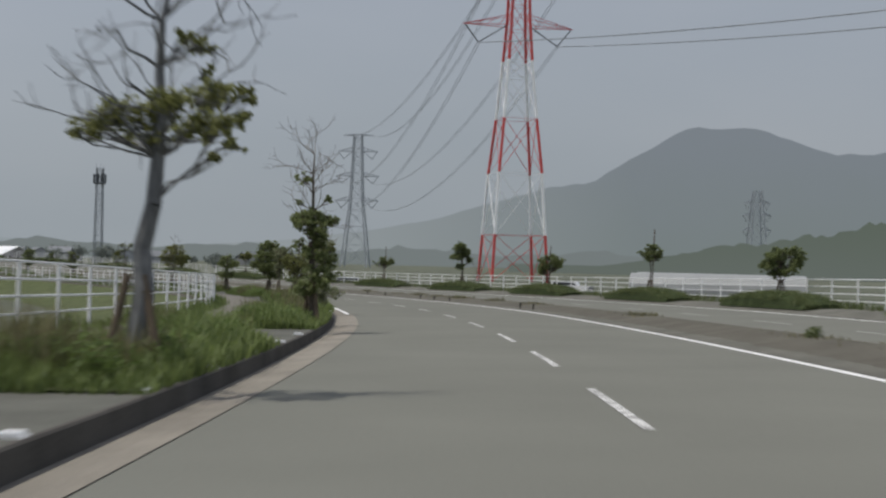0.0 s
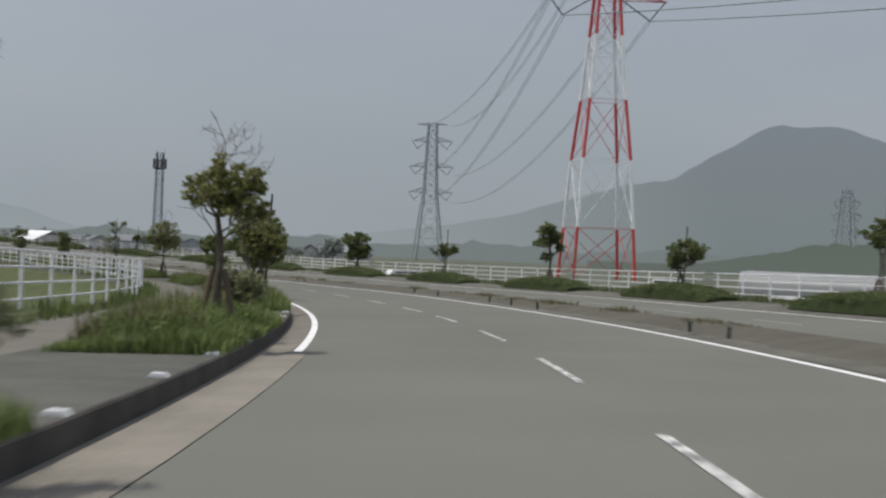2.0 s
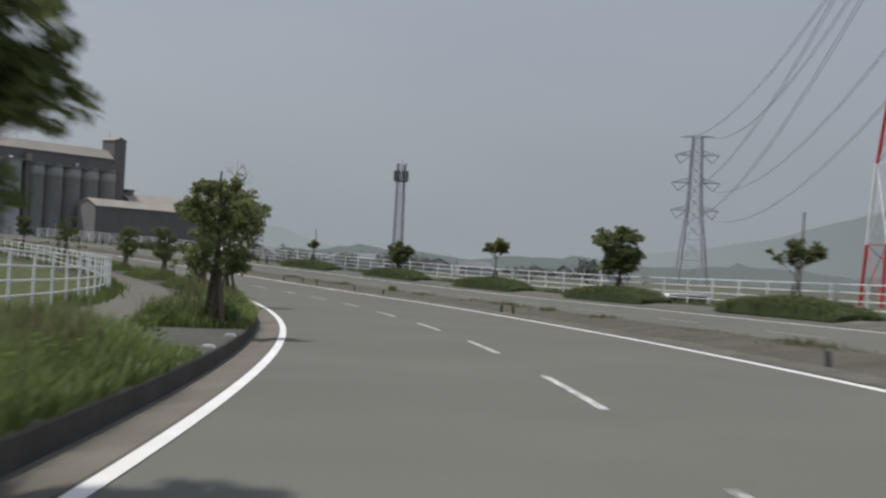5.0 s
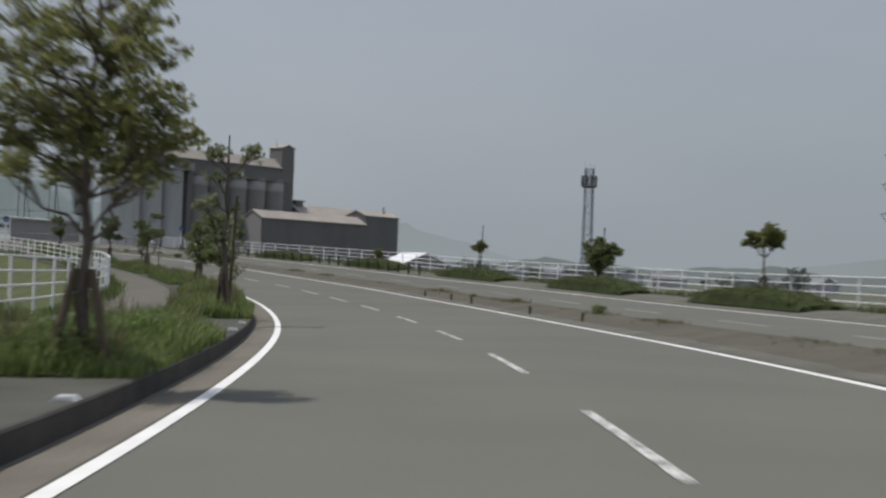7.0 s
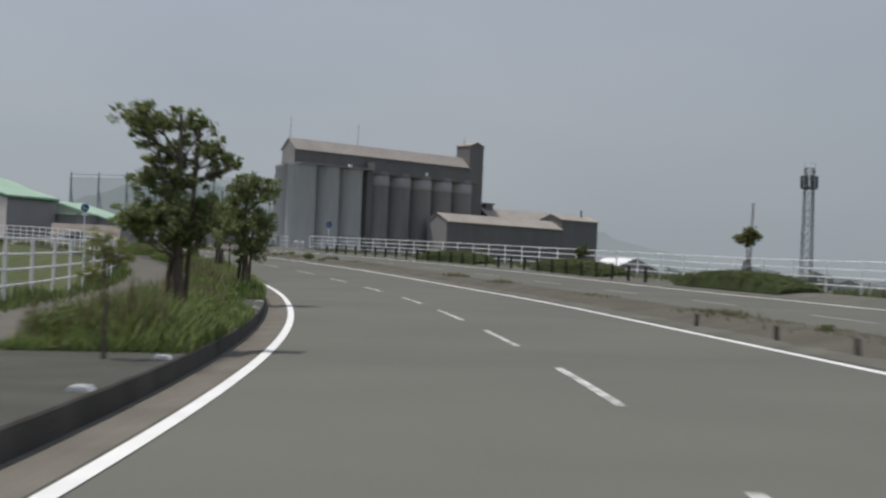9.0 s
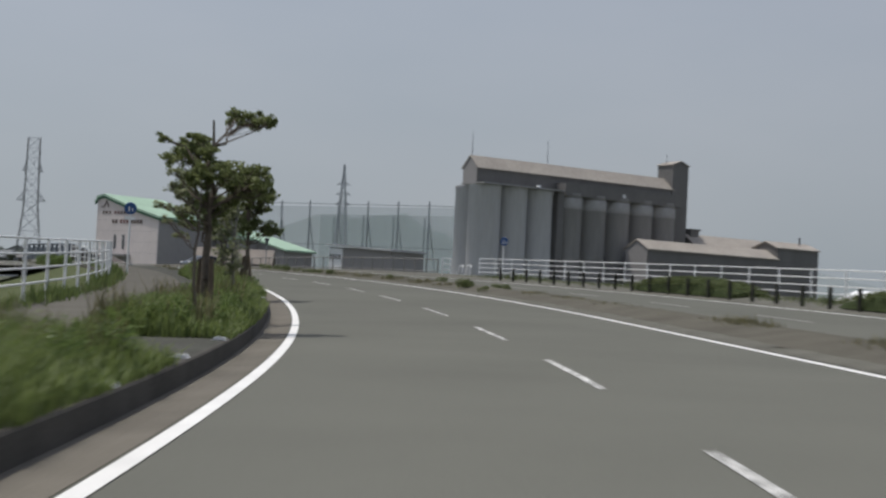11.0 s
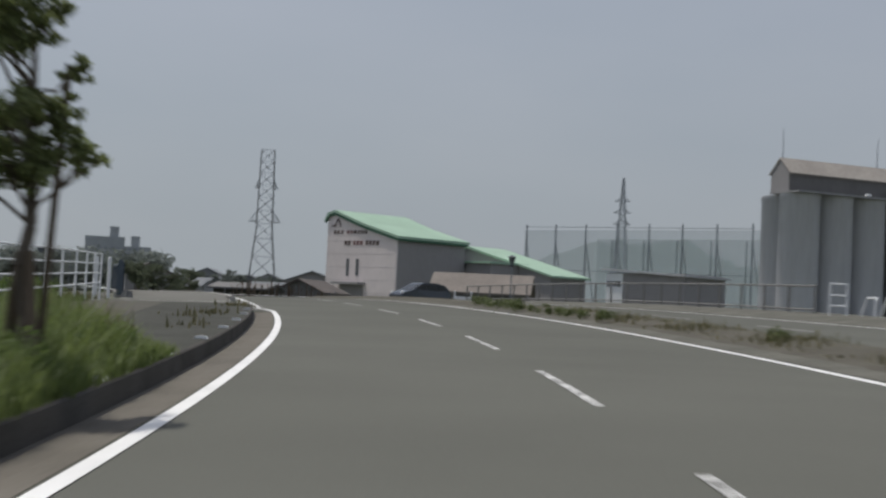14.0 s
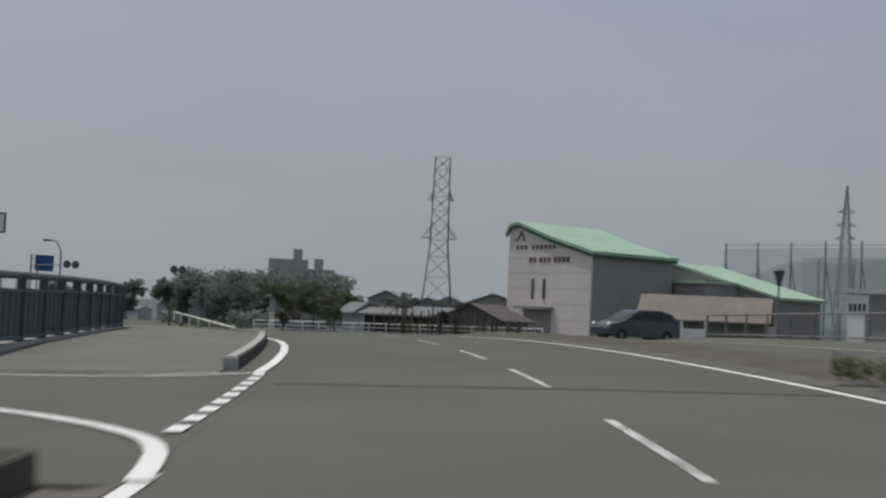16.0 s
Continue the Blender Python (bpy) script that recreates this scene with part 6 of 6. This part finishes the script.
part("frame", Geo().box(Matrix.Translation((0, 0.03, 5.8)), 1.4, 0.1, 1.2), dark_green, shop)
part("post", Geo().tube((0, 0.1, -3.6), (0, 0.1, 5.3), 0.08, n=8), grey_steel, shop)
lantern = thing("street_lamp", "dark lantern on a tapered post by the railing", "street lamp", Matrix.Translation((-107.0, 283.4, 0)))
part("post", Geo().tube((0, 0, -1), (0, 0, 3.4), 0.06, 0.04, 8), grey_steel, lantern)
part("lantern", Geo().lathe(Matrix.Translation((0, 0, 3.35)), [(0.08, 0), (0.2, 0.5), (0.26, 0.62), (0.05, 0.75)], 10), dark_steel, lantern)


def big_tree(x, y, z, h, r, seed, leaf, label="broad green tree beyond the crossing"):
    kk = random.Random(seed)
    lumps = [(kk.uniform(-0.7, 0.7) * r, kk.uniform(-0.7, 0.7) * r, h * kk.uniform(0.4, 0.92), r * kk.uniform(0.35, 0.55)) for _ in range(9)]
    tree(Matrix.Translation((x, y, z)), label, h * 0.8, lumps, seed, leaf, bark, h * 0.025, stakes=0, leaf_size=max(0.22, 0.045 * h), dense=0.5, group="trees beyond the crossing")


for k, (x, y, z, h, r) in enumerate(((-154.7, 297.6, -0.3, 2.6, 0.75), (-152.9, 291.6, -0.2, 1.9, 0.6), (-189.5, 326, -0.4, 4.4, 1.9), (-196, 327, -0.4, 5.0, 2.5), (-204, 329, -0.4, 5.2, 2.7))):
    big_tree(x, y, z, h, r, 901 + k, leaf_far)
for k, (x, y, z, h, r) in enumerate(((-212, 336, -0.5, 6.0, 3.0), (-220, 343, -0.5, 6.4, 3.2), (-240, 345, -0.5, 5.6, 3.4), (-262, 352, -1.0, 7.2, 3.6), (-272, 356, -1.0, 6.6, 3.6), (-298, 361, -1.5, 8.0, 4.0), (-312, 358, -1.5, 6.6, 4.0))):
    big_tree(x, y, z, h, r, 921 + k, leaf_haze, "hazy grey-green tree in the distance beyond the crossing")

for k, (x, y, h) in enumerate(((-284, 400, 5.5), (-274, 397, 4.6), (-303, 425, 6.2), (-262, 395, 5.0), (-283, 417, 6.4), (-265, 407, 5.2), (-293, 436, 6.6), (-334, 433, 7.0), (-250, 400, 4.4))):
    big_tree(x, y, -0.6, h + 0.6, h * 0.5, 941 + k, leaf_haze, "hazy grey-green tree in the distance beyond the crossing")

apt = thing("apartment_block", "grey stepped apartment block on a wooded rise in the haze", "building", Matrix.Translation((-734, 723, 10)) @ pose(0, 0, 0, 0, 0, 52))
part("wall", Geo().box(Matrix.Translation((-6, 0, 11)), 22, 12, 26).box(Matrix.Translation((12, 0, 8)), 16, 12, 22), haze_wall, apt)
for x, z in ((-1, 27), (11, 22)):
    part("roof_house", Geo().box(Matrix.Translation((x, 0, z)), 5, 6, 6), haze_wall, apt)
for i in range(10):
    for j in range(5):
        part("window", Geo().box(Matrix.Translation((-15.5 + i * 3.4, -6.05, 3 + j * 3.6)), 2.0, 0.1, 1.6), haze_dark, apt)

# scattered far houses, sheds and trees along the horizon
kk = random.Random(77)
def far_block(x, y, z, w, d, h, r):
    b = thing("house", "distant low house in the haze", "house", Matrix.Translation((x, y, z)) @ pose(0, 0, 0, 0, 0, r), "far houses")
    ww, rr = Geo(), Geo()
    gable(ww, rr, Matrix(), w, d, h, h + w * 0.22, 0.3, 0.4)
    part("wall", ww, town_wall, b)
    part("roof", rr, town_roof, b)


for x, y, w, h in ((-400, 495, 9, 7), (-416, 523, 11, 9), (-370, 499, 9, 7), (-352, 470, 8, 6), (-330, 470, 9, 6.5)):
    far_block(x, y, -0.8, w, w * 1.3, h, 40)
for i in range(46):
    a, r = radians(kk.uniform(40, 68)), kk.uniform(560, 860)
    x, y = -82 - math.sin(a) * r, 230 + math.cos(a) * r
    far_block(x, y, lie(x, y), kk.uniform(7, 12), kk.uniform(8, 15), kk.uniform(3.5, 8), kk.uniform(0, 180))
for i in range(26):
    a, r = radians(kk.uniform(-2, 22)), kk.uniform(620, 900)
    x, y = -math.sin(a) * r, math.cos(a) * r
    far_block(x, y, -4.2, kk.uniform(7, 14), kk.uniform(9, 22), kk.uniform(2.5, 5), kk.uniform(0, 180))
wood = Geo()
wr = np.random.default_rng(9)
for i in range(150):
    a, r = radians(kk.uniform(-4, 72)), kk.uniform(420, 760)
    x, y = (-30 - math.sin(a) * r, 100 + math.cos(a) * r)
    h = kk.uniform(3, 8)
    for _ in range(3):
        leaf_cloud(wood, wr, (x + kk.uniform(-3, 3), y, -3.6 + h * kk.uniform(0.4, 0.8)), h * 0.5, 60, h * 0.14, 0.8)
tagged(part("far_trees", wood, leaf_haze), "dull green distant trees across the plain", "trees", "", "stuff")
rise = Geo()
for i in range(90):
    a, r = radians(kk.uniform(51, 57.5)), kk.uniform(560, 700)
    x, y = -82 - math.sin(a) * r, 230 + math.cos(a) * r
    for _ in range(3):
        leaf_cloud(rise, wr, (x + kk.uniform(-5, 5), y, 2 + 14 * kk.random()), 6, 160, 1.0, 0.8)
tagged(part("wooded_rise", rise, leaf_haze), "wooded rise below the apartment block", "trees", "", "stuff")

# white vinyl tunnels and a pale glasshouse in the fields to the right
def tunnel(x, y, z, w, l, turn):
    t = thing("greenhouse", "long white vinyl tunnel greenhouse in the field", "greenhouse", Matrix.Translation((x, y, z)) @ pose(0, 0, 0, 0, 0, turn), "greenhouses in the field")
    prof = [(w / 2 * math.cos(q), 0.9 + w * 0.34 * math.sin(q)) for q in np.linspace(0, math.pi, 9)]
    part("cover", Geo().prism([(w / 2, 0)] + prof + [(-w / 2, 0)], Matrix.Translation((0, -l / 2, 0)), l), vinyl, t)
    for e in (-l / 2 - 0.06, l / 2 + 0.02):
        part("door", Geo().box(Matrix.Translation((0, e, 0.9)), 1.2, 0.06, 1.8), grey_wall, t)


for x, y, z, wide, l, turn in ((68, 220, -3.3, 7, 27, 70), (71.5, 230, -3.2, 7, 27, 74), (34.5, 172, -3.6, 3.6, 6, 60)):
    tunnel(x, y, z, wide, l, turn)
shed = thing("field_shed", "pale roofed open shed behind the far fence", "shed", Matrix.Translation((-57, 313, -3.4)) @ pose(0, 0, 0, 0, 0, 35))
w, r = Geo(), Geo()
gable(w, r, Matrix(), 7, 10, 3.6, 5.2, 0.15, 0.4)
part("wall", w, grey_wall, shed)
part("roof", r, white_sheet, shed)


def van(m, label, paint_mat):
    t = thing("van", label, "van", m)
    part("body", Geo().prism([(-2.1, 0.35), (-2.15, 0.85), (-1.6, 1.1), (-1.1, 1.85), (2.0, 1.9), (2.15, 1.2), (2.15, 0.35)], Matrix.Translation((0, -0.8, 0)), 1.6), paint_mat, t)
    for y in (-0.82, 0.8):
        part("window", Geo().prism([(-1.3, 1.2), (-0.95, 1.72), (1.8, 1.74), (1.8, 1.2)], Matrix.Translation((0, y, 0)), 0.02), window_dark, t)
    for x in (-1.35, 1.35):
        for y in (-0.72, 0.72):
            part("wheel", Geo().lathe(Matrix.Translation((x, y, 0.32)) @ pose(0, 0, 0, 90), [(0.2, -0.1), (0.32, -0.08), (0.32, 0.08), (0.2, 0.1)], 16), tyre, t)


van(Matrix.Translation((*at(176, 37)[:2], lie(8, 189) + 0.4)) @ pose(0, 0, 0, 0, 0, 20), "white van parked in the field beyond the fence", white_sheet)
van(Matrix.Translation((36.9, 183.3, -3.0)) @ pose(0, 0, 0, 0, 0, 155), "white van parked at the field's edge", white_sheet)
van(Matrix.Translation((*at(115, 36)[:2], lie(30, 120) + 0.4)) @ pose(0, 0, 0, 0, 0, 120), "white van parked by the greenhouses", white_sheet)
van(Matrix.Translation((*at(262, 48)[:2], lie(-45, 274) + 0.6)) @ pose(0, 0, 0, 0, 0, 60), "white van parked beside the pale shed", white_sheet)
